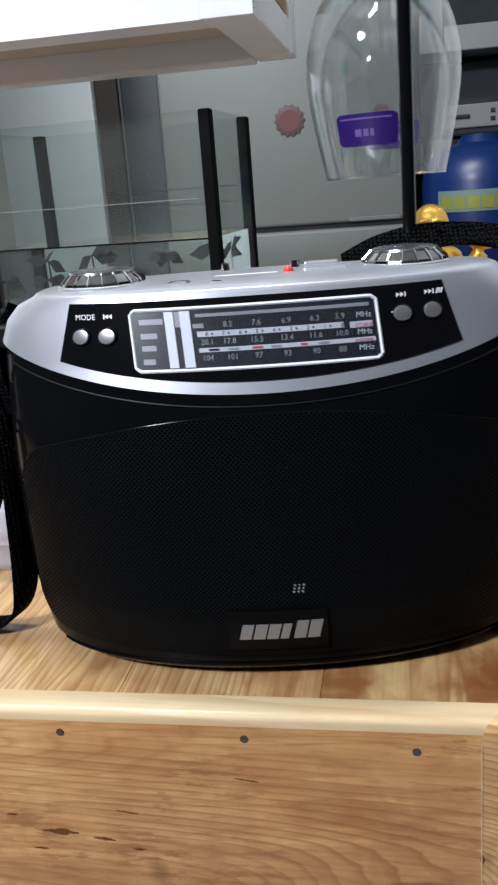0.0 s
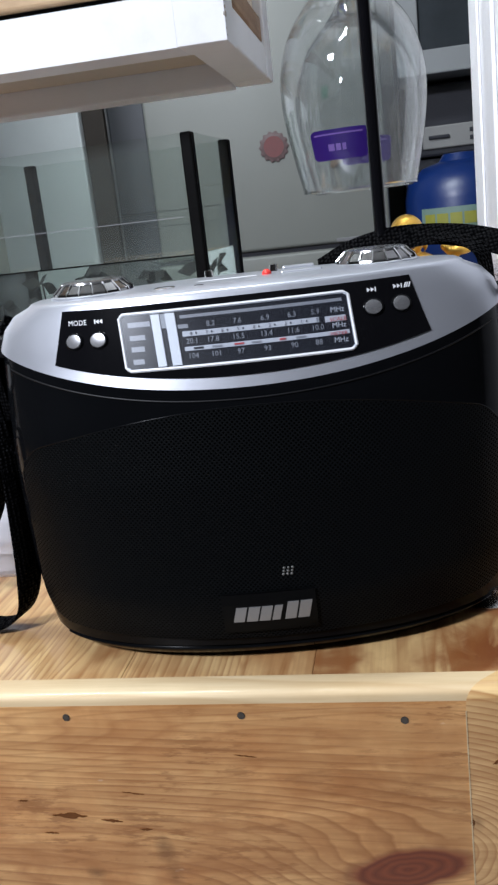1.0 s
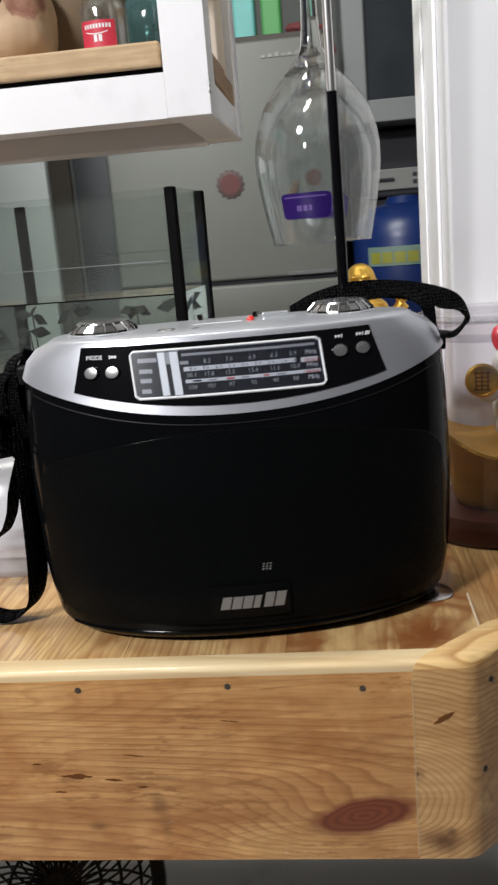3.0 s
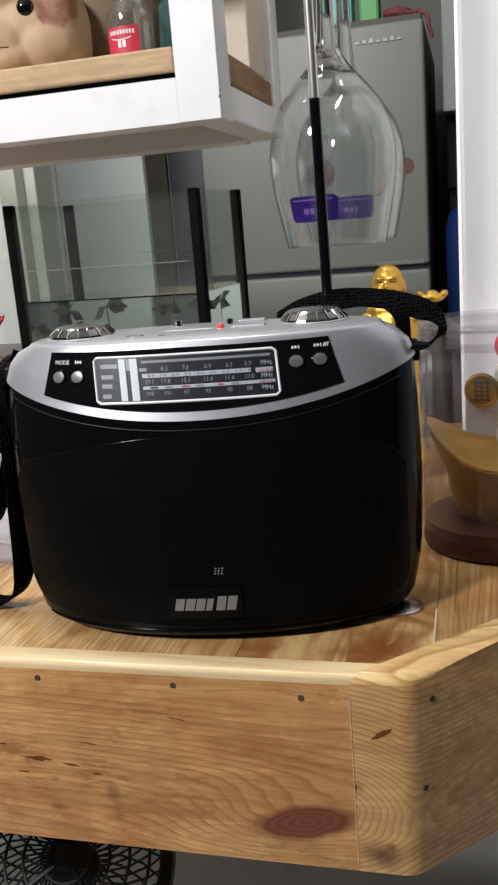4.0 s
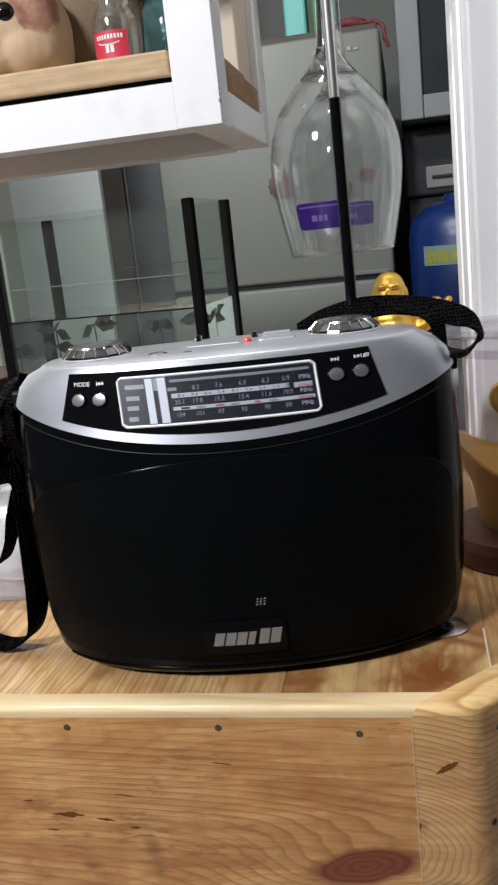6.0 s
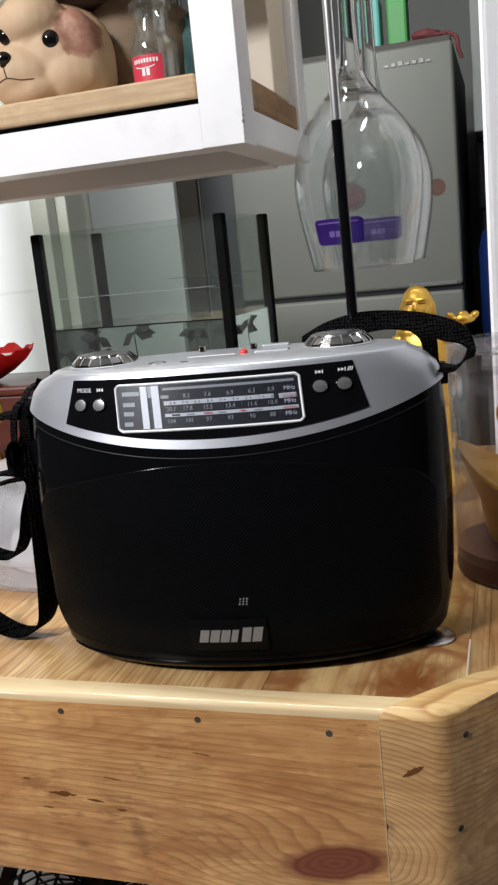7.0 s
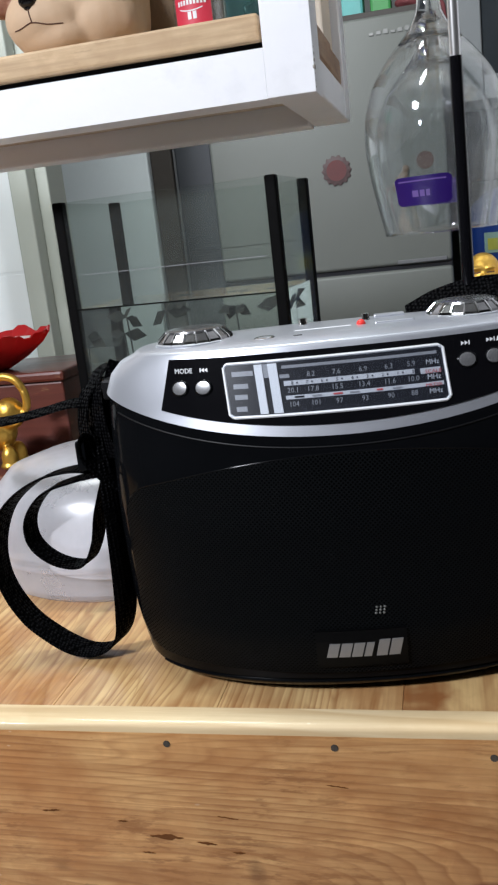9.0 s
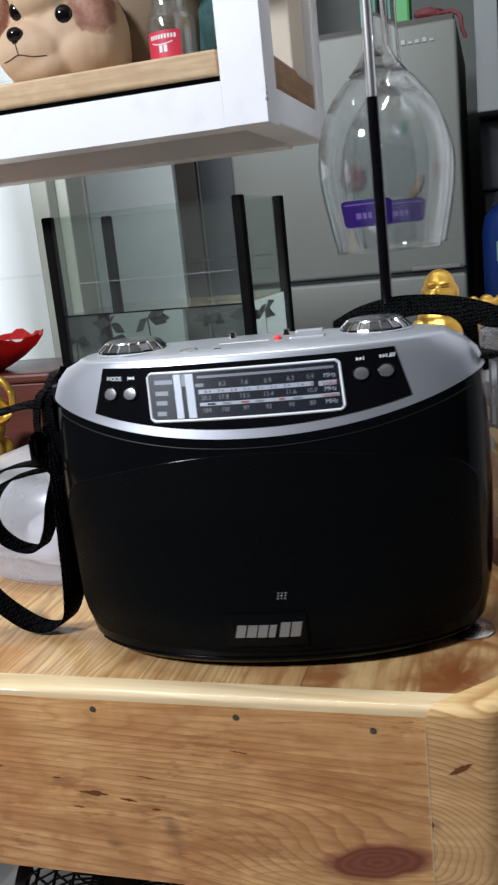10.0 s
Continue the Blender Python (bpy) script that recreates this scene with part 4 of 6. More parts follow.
def skip_sign(u0, h0, back):
    """Two small triangles and a bar, the usual skip sign."""
    bm = bmesh.new()
    for k in (0, 1):
        x = u0 + 0.0019 * k
        pts = [(x, h0), (x + 0.0018, h0 + 0.0011), (x, h0 + 0.0022)]
        if back:
            pts = [(2 * u0 + 0.0038 - a, b) for a, b in pts]
        bm.faces.new([bm.verts.new(panel_at(a, b, 0.0012)) for a, b in pts])
    x = u0 + (0.0 if back else 0.0039) - (0.0005 if back else 0)
    bm.faces.new([bm.verts.new(panel_at(a, b, 0.0012)) for a, b in ((x, h0), (x + 0.0006, h0), (x + 0.0006, h0 + 0.0022), (x, h0 + 0.0022))])
    part("skip_sign", bm, PRINT_WHITE, radio, "white skip sign")


skip_sign(-0.0738, 0.1840, True)
skip_sign(0.0620, 0.1853, False)
skip_sign(0.0752, 0.1854, False)
for du in (0.0062, 0.0072, 0.0084):
    part("sign_stroke", thick_sheet(lambda a, b, o: panel_at(0.0745 + du + 0.0005 * a + 0.0008 * b, 0.1854 + 0.0023 * b, o), 1, 1, 0.0006, 0.0013), PRINT_WHITE, radio)

# controls on the deck
DECK = RIM + 0.0024


def deck_knob(u, v):
    """A faceted chrome knob with a darker top."""
    facets = 18
    bm = lathe([(0.0212, -0.001), (0.0220, 0.0015), (0.0214, 0.0030), (0.0166, 0.0075), (0.0, 0.0077)], facets)
    bmesh.ops.translate(bm, vec=(u, v, DECK), verts=bm.verts)
    knob = part("knob", bm, KNOB_FACET, radio, "faceted smoky chrome knob")
    cap = lathe([(0.0172, 0.0070), (0.0168, 0.0081), (0.0145, 0.0087), (0.008, 0.0089), (0.0, 0.0090)], 40)
    bmesh.ops.translate(cap, vec=(u, v, DECK), verts=cap.verts)
    part("knob_cap", cap, KNOB_CAP, knob, "smooth steel knob cap", True)
    skirt = lathe([(0.0234, -0.0006), (0.0234, 0.0012), (0.0220, 0.0018)], 40)
    bmesh.ops.translate(skirt, vec=(u, v, DECK), verts=skirt.verts)
    part("knob_skirt", skirt, SILVER, knob, smooth=True)
    for k in range(facets):
        a = 2 * math.pi * k / facets
        rib = tube([(u + r * math.cos(a), v + r * math.sin(a), DECK + z) for r, z in ((0.0221, 0.0015), (0.0215, 0.0031), (0.0167, 0.0076))], 0.0006, 6)
        part("rib", rib, CHROME, knob, smooth=True)


deck_knob(-0.0820, -0.004)
deck_knob(0.0735, 0.006)
jack = lathe([(0.0052, 0.0), (0.0060, 0.0012), (0.0050, 0.0018), (0.0036, 0.0016), (0.0034, -0.001)], 24)
bmesh.ops.translate(jack, vec=(-0.040, -0.026, DECK), verts=jack.verts)
jack_ob = part("jack_socket", jack, CHROME, radio, "chrome socket ring", True)
core = lathe([(0.0035, 0.0006), (0.0, 0.0006)], 16)
bmesh.ops.translate(core, vec=(-0.040, -0.026, DECK), verts=core.verts)
part("socket_hole", core, PRINT_DARK, jack_ob)
part("card_slot", box(-0.024, 0.008, -0.0115, -0.0095, DECK, DECK + 0.0018, 0.0004), PRINT_WHITE, radio, "pale card slot edge")
part("card_slot", box(-0.024, -0.019, -0.031, -0.028, DECK, DECK + 0.0014, 0.0003), PRINT_DARK, radio)
part("usb_cover", box(0.021, 0.043, -0.014, -0.004, DECK, DECK + 0.0026, 0.0008), SILVER, radio, "silver socket cover")
part("usb_cover", box(0.022, 0.040, 0.016, 0.024, DECK, DECK + 0.0030, 0.0008), SILVER, radio, "silver socket cover")
part("indicator", blob(0.0135, -0.010, DECK + 0.0018, 0.0026, 0.0026, 0.0026), LED_RED, radio, "red indicator lamp", True)
for u, v in ((0.017, 0.010), (-0.020, 0.018)):
    bm = lathe([(0.0046, 0.0), (0.0046, 0.001), (0.0026, 0.0016), (0.0022, 0.0052), (0.0, 0.0056)], 20)
    bmesh.ops.translate(bm, vec=(u, v, DECK), verts=bm.verts)
    part("switch_stud", bm, CHROME, radio, "small chrome switch stud", True)
for u, v, wide in ((-0.060, -0.031, 0.014), (-0.050, -0.037, 0.012), (-0.004, -0.029, 0.020), (0.030, -0.024, 0.010), (0.054, -0.026, 0.018)):
    part("print_bar", box(u, u + wide, v, v + 0.0016, DECK - 0.001, DECK + 0.0004), PRINT_GREY, radio, "grey bar of unreadable print")

for side, u in (("left", -0.1385), ("right", 0.1375)):
    part("strap_lug", box(u - 0.004, u + 0.004, -0.002, 0.022, 0.166, 0.178, 0.0015), BLACK_MATT, radio, "black strap lug")

to_radio = radio.matrix_world.inverted()


def radio_part(name, bm, material, label=""):
    bmesh.ops.transform(bm, matrix=to_radio, verts=bm.verts)
    return part(name, bm, material, radio, label, True)


aerial = radio_part("antenna", tube([(0.0045, 0.507, 0.956), (0.0035, 0.5035, 1.0985)], 0.0038, 16), BLACK_PANEL, "telescopic antenna with a black lower tube")
radio_part("antenna_tip", tube([(0.0035, 0.5035, 1.0985), (0.0028, 0.4995, 1.30)], 0.0031, 14), STEEL_BRIGHT, "chrome upper tube of the antenna")
radio_part("antenna_hinge", bm_of(blob(0.0045, 0.507, 0.957, 0.006, 0.006, 0.005)), BLACK_GLOSS)



def strap(points, sides, width=0.018, label="black woven shoulder strap"):
    if len(sides) == 1:
        sides = sides * len(points)
    return radio_part("shoulder_strap", ribbon(points, sides, width), STRAP, label)


strap([(-0.206, 0.452, 0.945), (-0.2145, 0.441, 0.915), (-0.2145, 0.432, 0.88), (-0.2150, 0.428, 0.83), (-0.2165, 0.427, 0.795), (-0.222, 0.427, 0.775), (-0.234, 0.427, 0.7655), (-0.250, 0.428, 0.7645), (-0.268, 0.430, 0.772), (-0.286, 0.430, 0.788), (-0.297, 0.429, 0.812), (-0.2975, 0.429, 0.838),
       (-0.287, 0.431, 0.862), (-0.266, 0.433, 0.8775), (-0.243, 0.436, 0.883), (-0.222, 0.440, 0.881)],
      [(0.6, 0.8, 0)] * 3 + [(0.5, 0.85, 0)] * 2 + [(0.3, 0.95, 0.1)] * 3 + [(0.1, 0.95, 0.2)] * 3 + [(0.2, 0.95, 0.0)] * 5)
strap([(-0.219, 0.438, 0.880), (-0.238, 0.434, 0.8775), (-0.259, 0.431, 0.871), (-0.2725, 0.430, 0.855), (-0.2725, 0.430, 0.838), (-0.259, 0.430, 0.8255), (-0.2405, 0.430, 0.8230), (-0.2310, 0.431, 0.836), (-0.2265, 0.433, 0.856), (-0.2205, 0.436, 0.875)],
      [(0.25, 0.95, 0.1)], 0.014)
strap([(-0.216, 0.442, 0.922), (-0.236, 0.440, 0.924), (-0.258, 0.438, 0.920), (-0.282, 0.438, 0.916), (-0.315, 0.445, 0.913), (-0.345, 0.462, 0.905), (-0.362, 0.49, 0.893), (-0.365, 0.52, 0.885)], [(0.0, 0.95, 0.3)], 0.012)
strap([(-0.205, 0.472, 0.938), (-0.212, 0.460, 0.9445), (-0.2205, 0.448, 0.940), (-0.2235, 0.441, 0.925), (-0.2235, 0.437, 0.903), (-0.220, 0.436, 0.88)], [(0.7, -0.7, 0.1)], 0.018)
strap([(-0.206, 0.462, 0.925), (-0.2135, 0.449, 0.935), (-0.2195, 0.438, 0.931), (-0.218, 0.433, 0.912), (-0.2135, 0.431, 0.890)], [(0.8, -0.6, 0.2)], 0.016)
strap([(-0.212, 0.442, 0.898), (-0.225, 0.432, 0.905), (-0.2265, 0.4305, 0.893), (-0.217, 0.433, 0.879), (-0.209, 0.436, 0.872)], [(0.4, 0.9, 0.1)], 0.016)
strap([(-0.216, 0.450, 0.936), (-0.2265, 0.440, 0.930), (-0.2300, 0.436, 0.912), (-0.2285, 0.435, 0.894), (-0.221, 0.436, 0.884)], [(0.75, -0.65, 0.0)], 0.013)
radio_part("strap_slider", box(-0.2335, -0.2265, 0.425, 0.447, 0.884, 0.903, 0.002), BLACK_GLOSS, "black plastic strap slider")
strap([(0.064, 0.464, 0.937), (0.074, 0.464, 0.9365), (0.0815, 0.466, 0.943), (0.0820, 0.470, 0.949), (0.073, 0.477, 0.957), (0.054, 0.486, 0.9635), (0.032, 0.494, 0.9665), (0.008, 0.500, 0.9650), (-0.016, 0.506, 0.9595), (-0.034, 0.512, 0.9510)],
      [(0.2, 0.95, 0.1)] * 4 + [(0.2, 0.75, 0.6)] * 3 + [(0.1, 0.6, 0.8)] * 3, 0.0185)
strap([(0.060, 0.462, 0.940), (0.058, 0.468, 0.955), (0.050, 0.478, 0.962), (0.036, 0.487, 0.9655)], [(0.5, 0.8, 0.2)], 0.014)

opener = lathe([(0.0, 0.0), (0.0150, 0.0), (0.0155, 0.0012), (0.0142, 0.0022), (0.0, 0.0026)], 32)
bmesh.ops.translate(opener, vec=(0.0515, 0.4475, TOP + 0.0003), verts=opener.verts)
single("metal_disc", opener, STEEL, "thin shiny steel disc lying under the radio's edge", "disc", smooth=True)

# ---- the white shelf over the counter ----
shelf = thing("display_shelf", "white painted wooden display shelf frame with chipped corners", "shelf")
SX, SY, SB = -0.092, 0.618, 0.872


def beam(x0, x1, y0, y1, z0, z1, label=""):
    return part("beam", box(x0, x1, y0, y1, z0, z1, 0.0018, 2), WHITE_PAINT, shelf, label)


part("beam", box(-0.80, SX - 0.03615, SY + 0.0001, SY + 0.036, 1.1065, 1.1415), WHITE_PAINT, shelf)
part("beam", box(SX - 0.0361, SX, SY, SY + 0.037, 1.1066, 1.62, 0.0004, 1), WHITE_PAINT, shelf)
beam(SX - 0.036, SX - 0.001, SY + 0.038, SB - 0.037, 1.109, 1.1370)
beam(SX - 0.036, SX, SB - 0.036, SB, 1.1085, 1.62)
beam(-0.80, SX - 0.0365, SB - 0.035, SB - 0.001, 1.1065, 1.1415)
beam(-0.80, SX - 0.0365, SY + 0.001, SY + 0.036, 1.30, 1.335)
beam(-0.80, SX - 0.0365, SB - 0.035, SB - 0.001, 1.30, 1.335)
beam(SX - 0.036, SX - 0.001, SY + 0.038, SB - 0.037, 1.30, 1.335)
for y0 in (SY, SB - 0.036):
    part("post", box(-0.837, -0.801, y0, y0 + 0.036, TOP + 0.0003, 1.62, 0.0018), WHITE_PAINT, shelf)
part("edge_strip", box(-0.798, SX - 0.0385, SY + 0.012, SY + 0.125, 1.1417, 1.1473), SEALANT, shelf, "thin black strip under the board")
part("shelf_board", box(-0.798, SX - 0.0385, SY + 0.004, SY + 0.13, 1.1475, 1.1665, 0.0022), PINE_SHELF, shelf, "sanded pine shelf board with a chamfered end")
part("shelf_board", box(-0.798, SX - 0.0385, SY + 0.134, SB - 0.02, 1.1475, 1.1660, 0.0022), PINE_SHELF, shelf)
part("bottom_panel", box(-0.798, SX - 0.037, SY + 0.037, SB - 0.037, 1.128, 1.134, 0.001), BEIGE, shelf, "dull beige underside panel")
part("top_panel", box(-0.798, SX - 0.037, SY + 0.037, SB - 0.037, 1.318, 1.326, 0.001), BEIGE, shelf, "dull beige upper panel")
part("side_board", box(SX - 0.030, SX - 0.0015, SY + 0.046, SY + 0.138, 1.1372, 1.1640, 0.0035), PINE_END, shelf, "rough brown pine board end at the side")
part("side_board", box(SX - 0.030, SX - 0.0025, SY + 0.1385, SB - 0.038, 1.1372, 1.1615, 0.003), PINE_END, shelf, "rough brown pine board end at the side")
part("upright", box(SX - 0.0355, SX - 0.008, SB - 0.104, SB - 0.040, 1.1650, 1.299, 0.002), BEIGE, shelf, "beige upright inside the side frame")
random.seed(8)
for k in range(7):
    z = 1.110 + 0.0045 * k
    s = random.uniform(0.0012, 0.0026)
    part("paint_chip", blob(SX - 0.0006, SY + 0.0012, z, s * 0.6, s * 0.6, s, (0, 0, random.uniform(0, 90)), 0, 7, 5), CHIPPED, shelf, "chipped bare spot")

rack = thing("glass_rack", "wooden rack with slots for stemmed glasses", "glass rack")
for x0 in (-0.034, 0.010):
    part("rail", box(x0, x0 + 0.014, 0.60, 0.86, 1.262, 1.274, 0.002), PINE_SHELF, rack)
part("crossbar", box(SX + 0.0005, 0.03, 0.842, 0.866, 1.2745, 1.294, 0.002), PINE_SHELF, rack)


def wine_glass(cx, cy, turned):
    g = thing("wine_glass", "clear stemmed wine glass hanging upside down with purple sticker", "wine glass", "hanging wine glasses", (cx, cy, 0.999))
    outer = [(0.0426, 0.0), (0.0470, 0.021), (0.0512, 0.044), (0.0535, 0.067), (0.0518, 0.088), (0.0442, 0.111), (0.0312, 0.129), (0.0190, 0.1425), (0.0118, 0.153), (0.0088, 0.162), (0.0070, 0.185), (0.0064, 0.220), (0.0066, 0.252), (0.0090, 0.270), (0.020, 0.2755), (0.033, 0.2770), (0.0345, 0.278), (0.033, 0.2795), (0.0, 0.2805)]
    fine = [(p.x, p.y) for p in smooth_line([(r, z, 0) for r, z in outer[:14]], 5)]
    inner = [(max(0.0, r - 0.0009), z - (0.0009 if z > 0.06 else 0.0)) for r, z in fine if z < 0.137] + [(0.018, 0.1380), (0.010, 0.1415), (0.0, 0.1430)]
    cut = [p for p in fine if p[1] < 0.137]
    bowl = part("bowl", lathe(cut[::-1] + [(0.0422, -0.0006)] + inner, 72), GLASS_THIN, g, "thin clear glass bowl", True)
    bowl.visible_shadow = False
    stem = part("stem", lathe(outer[:13:-1] + [p for p in fine[::-1] if p[1] >= 0.1375] + [(0.012, 0.1405), (0.0, 0.1420)], 48), GLASS, g, "clear glass stem and foot", True)
    stem.visible_shadow = False
    part("rim", tube([(0.0424 * math.cos(a), 0.0424 * math.sin(a), 0.0) for a in [2 * math.pi * i / 60 for i in range(60)]], 0.0007, 6, True), GLASS, g, smooth=True).visible_shadow = False

    def wrap(a, b, o):
        s = (1 - math.cos(math.pi * a)) / 2
        ang = -2.315 + turned + 0.86 * s
        h = 0.03025 + 0.01025 * (2 * b - 1) * max(0.45, 1 - abs(2 * s - 1) ** 16) ** 0.25
        r = float(np.interp(h, [p[1] for p in outer], [p[0] for p in outer])) + o
        return Vector((r * math.cos(ang), r * math.sin(ang), h))

    sticker = part("sticker", thick_sheet(wrap, 26, 4, 0.0002, 0.0005), PURPLE, g, "purple rectangular sticker")
    part("print_bar", thick_sheet(lambda a, b, o: wrap(0.18 + 0.62 * a, 0.82 + 0.05 * b, o), 8, 1, 0.0004, 0.0007), PURPLE_LINE, sticker)
    for k, (at, wide) in enumerate(((0.38, 0.07), (0.47, 0.05), (0.54, 0.04))):
        part("print_bar", thick_sheet(lambda a, b, o: wrap(at + wide * a, 0.30 + 0.22 * b, o), 2, 2, 0.0004, 0.0007), PURPLE_LINE, sticker)
    return g


wine_glass(-0.0103, 0.665, 0.08)
wine_glass(-0.0112, 0.787, 0.44)

# ---- things on the shelf ----
skull = bm_of(blob(-0.294, 0.716, 1.2120, 0.058, 0.056, 0.0530, (0, 0, 10)), blob(-0.3130, 0.6830, 1.2000, 0.0380, 0.0340, 0.0290, (8, 0, 5)), blob(-0.3060, 0.6850, 1.1850, 0.0370, 0.0320, 0.0190),
              blob(-0.274, 0.698, 1.194, 0.036, 0.036, 0.029), blob(-0.300, 0.680, 1.244, 0.032, 0.028, 0.024), blob(-0.2545, 0.6870, 1.2250, 0.0150, 0.0130, 0.0270, (0, -22, 44)), blob(-0.352, 0.686, 1.232, 0.0150, 0.0150, 0.0250, (0, 24, -34)))
dog = fused(skull, 0.0022, 8)
for v in dog.verts:
    v.co += v.normal * 0.0016 * noise.noise(v.co * 42)
skin = BVHTree.FromBMesh(dog)


def on_skin(x, z, off=0.0):
    hit = skin.ray_cast(Vector((x, 0.5, z)), Vector((0, 1, 0)))[0]
    return Vector((x, (hit.y if hit else 0.66) - off, z))


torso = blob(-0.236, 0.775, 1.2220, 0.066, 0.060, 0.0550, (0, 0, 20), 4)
collar = tube([(-0.2660 + 0.0385 * math.cos(a), 0.740 + 0.0480 * math.cos(a), 1.2170 + 0.0515 * math.sin(a)) for a in [2 * math.pi * k / 40 for k in range(40)]], 0.0085, 10, True)
mouth = bm_of(tube([on_skin(-0.3180 + 0.0015 * k / 6, 1.2040 - 0.0105 * k / 6, 0.0001) for k in range(7)], 0.0006, 6),
              tube([on_skin(-0.3345 + 0.0042 * k, 1.1905 + 0.0032 * max(0.0, 1 - abs(k - 4.3) / 3), 0.0001) for k in range(11)], 0.0005, 6))
for item in (collar, mouth):
    for f in item.faces:
        f.material_index = 3
nose, eye_a, eye_b = on_skin(-0.3178, 1.2100), on_skin(-0.2765, 1.2225), on_skin(-0.3205, 1.2320)
dog = bm_of(dog, torso, collar, mouth, blob(nose.x, nose.y - 0.0005, nose.z, 0.0078, 0.0060, 0.0064, (0, 0, 0), 2), blob(nose.x, nose.y + 0.0005, nose.z - 0.0042, 0.0045, 0.0045, 0.0046, (0, 0, 0), 2),
            blob(eye_a.x, eye_a.y + 0.0020, eye_a.z, 0.0080, 0.0052, 0.0086, (0, 0, 15), 2), blob(eye_b.x, eye_b.y + 0.0015, eye_b.z, 0.0066, 0.0052, 0.0078, (0, 0, -10), 2))
single("toy_dog", dog, [FUR, TOY_DARK, TOY_BLACK, TOY_DARK, FUR_SHADED], "beige toy dog with brown ears and a black nose", "toy dog", smooth=True)

bottle = thing("glass_bottle", "small clear glass bottle with wide neck and red label", "bottle", place=(-0.1885, 0.690, 1.1667))
part("body", lathe([(0.0, 0.001), (0.0195, 0.0005), (0.0210, 0.003), (0.0212, 0.040), (0.0195, 0.046), (0.0165, 0.0495), (0.0158, 0.052), (0.0158, 0.069), (0.0190, 0.070), (0.0195, 0.0735), (0.0185, 0.076), (0.0150, 0.076), (0.0140, 0.070), (0.0140, 0.052), (0.0180, 0.045), (0.0196, 0.039), (0.0194, 0.005), (0.0, 0.004)], 40), BOTTLE_GLASS, bottle, "clear glass", True)


def label_wrap(a, b, o):
    ang = -2.42 + 1.52 * a
    return Vector(((0.0213 + o) * math.cos(ang), (0.0213 + o) * math.sin(ang), 0.009 + 0.0215 * b))


red_label = part("label", thick_sheet(label_wrap, 16, 2, 0.0, 0.0003), LABEL_RED, bottle, "red paper label with white print")
for k in range(9):
    part("print_bar", thick_sheet(lambda a, b, o: label_wrap(0.14 + 0.085 * k + 0.055 * a, 0.70 + 0.16 * b, o), 2, 1, 0.0002, 0.0005), PRINT_WHITE, red_label)
for k in range(2):
    part("print_bar", thick_sheet(lambda a, b, o: label_wrap(0.40 + 0.13 * k + 0.09 * a, 0.20 + 0.26 * b, o), 2, 1, 0.0002, 0.0005), PRINT_WHITE, red_label)
part("print_bar", thick_sheet(lambda a, b, o: label_wrap(0.18 + 0.6 * a, 0.56 - 0.35 * a * (1 - a) + 0.04 * b, o), 12, 1, 0.0002, 0.0005), PRINT_WHITE, red_label)
jar = lathe([(0.0, 0.0005), (0.026, 0.0), (0.028, 0.003), (0.028, 0.060), (0.024, 0.068), (0.024, 0.078), (0.022, 0.078), (0.022, 0.067), (0.026, 0.059), (0.026, 0.004), (0.0, 0.003)], 40)
bmesh.ops.translate(jar, vec=(-0.158, 0.765, 1.1664), verts=jar.verts)
single("glass_jar", jar, TEAL_GLASS, "teal tinted glass jar on the shelf", "jar", smooth=True)

# ---- the fish tank ----
tank = thing("fish_tank", "small frameless glass fish tank with black corner seals, half full", "fish tank", place=(-0.2422, 0.7666, TOP + 0.0003), turn=-4.2)
TW, TD, TH = 0.1040, 0.0635, 0.2975
for x0, x1, y0, y1 in ((-TW, TW, -TD, -TD + 0.003), (-TW, TW, TD - 0.003, TD), (-TW, -TW + 0.003, -TD + 0.0032, TD - 0.0032), (TW - 0.003, TW, -TD + 0.0032, TD - 0.0032)):
    pane = part("pane", box(x0, x1, y0, y1, 0.0, TH, 0.0003, 1), TANK_GLASS, tank)
    pane.visible_shadow = False
part("base", box(-TW + 0.0035, TW - 0.0035, -TD + 0.0035, TD - 0.0035, 0.0, 0.004), DARK_GREY, tank)
for sx in (-1, 1):
    for sy in (-1, 1):
        x, y = sx * (TW - 0.004), sy * (TD - 0.004)
        part("corner_seal", box(x - 0.0050, x + 0.0050, y - 0.0050, y + 0.0050, 0.0, TH + 0.0006, 0.0016), SEALANT, tank, "black silicone corner seal")
water = part("water", box(-TW + 0.0036, TW - 0.0036, -TD + 0.0036, TD - 0.0036, 0.0045, 0.2015), WATER, tank, "still greenish water")
water.visible_shadow = False
part("water_line", box(-TW + 0.008, TW - 0.008, -TD - 0.0006, -TD - 0.0001, 0.2004, 0.2017), SEALANT, tank, "dark water line on the glass")
for z, x0, x1, y in ((0.232, -0.085, 0.09, -TD - 0.0004), (0.226, 0.01, 0.085, TD + 0.0001), (0.240, -0.02, 0.088, TD + 0.0001)):
    part("lime_line", box(x0, x1, y, y + 0.0003, z, z + 0.0006), PRINT_GREY, tank, "thin pale lime line")
random.seed(12)


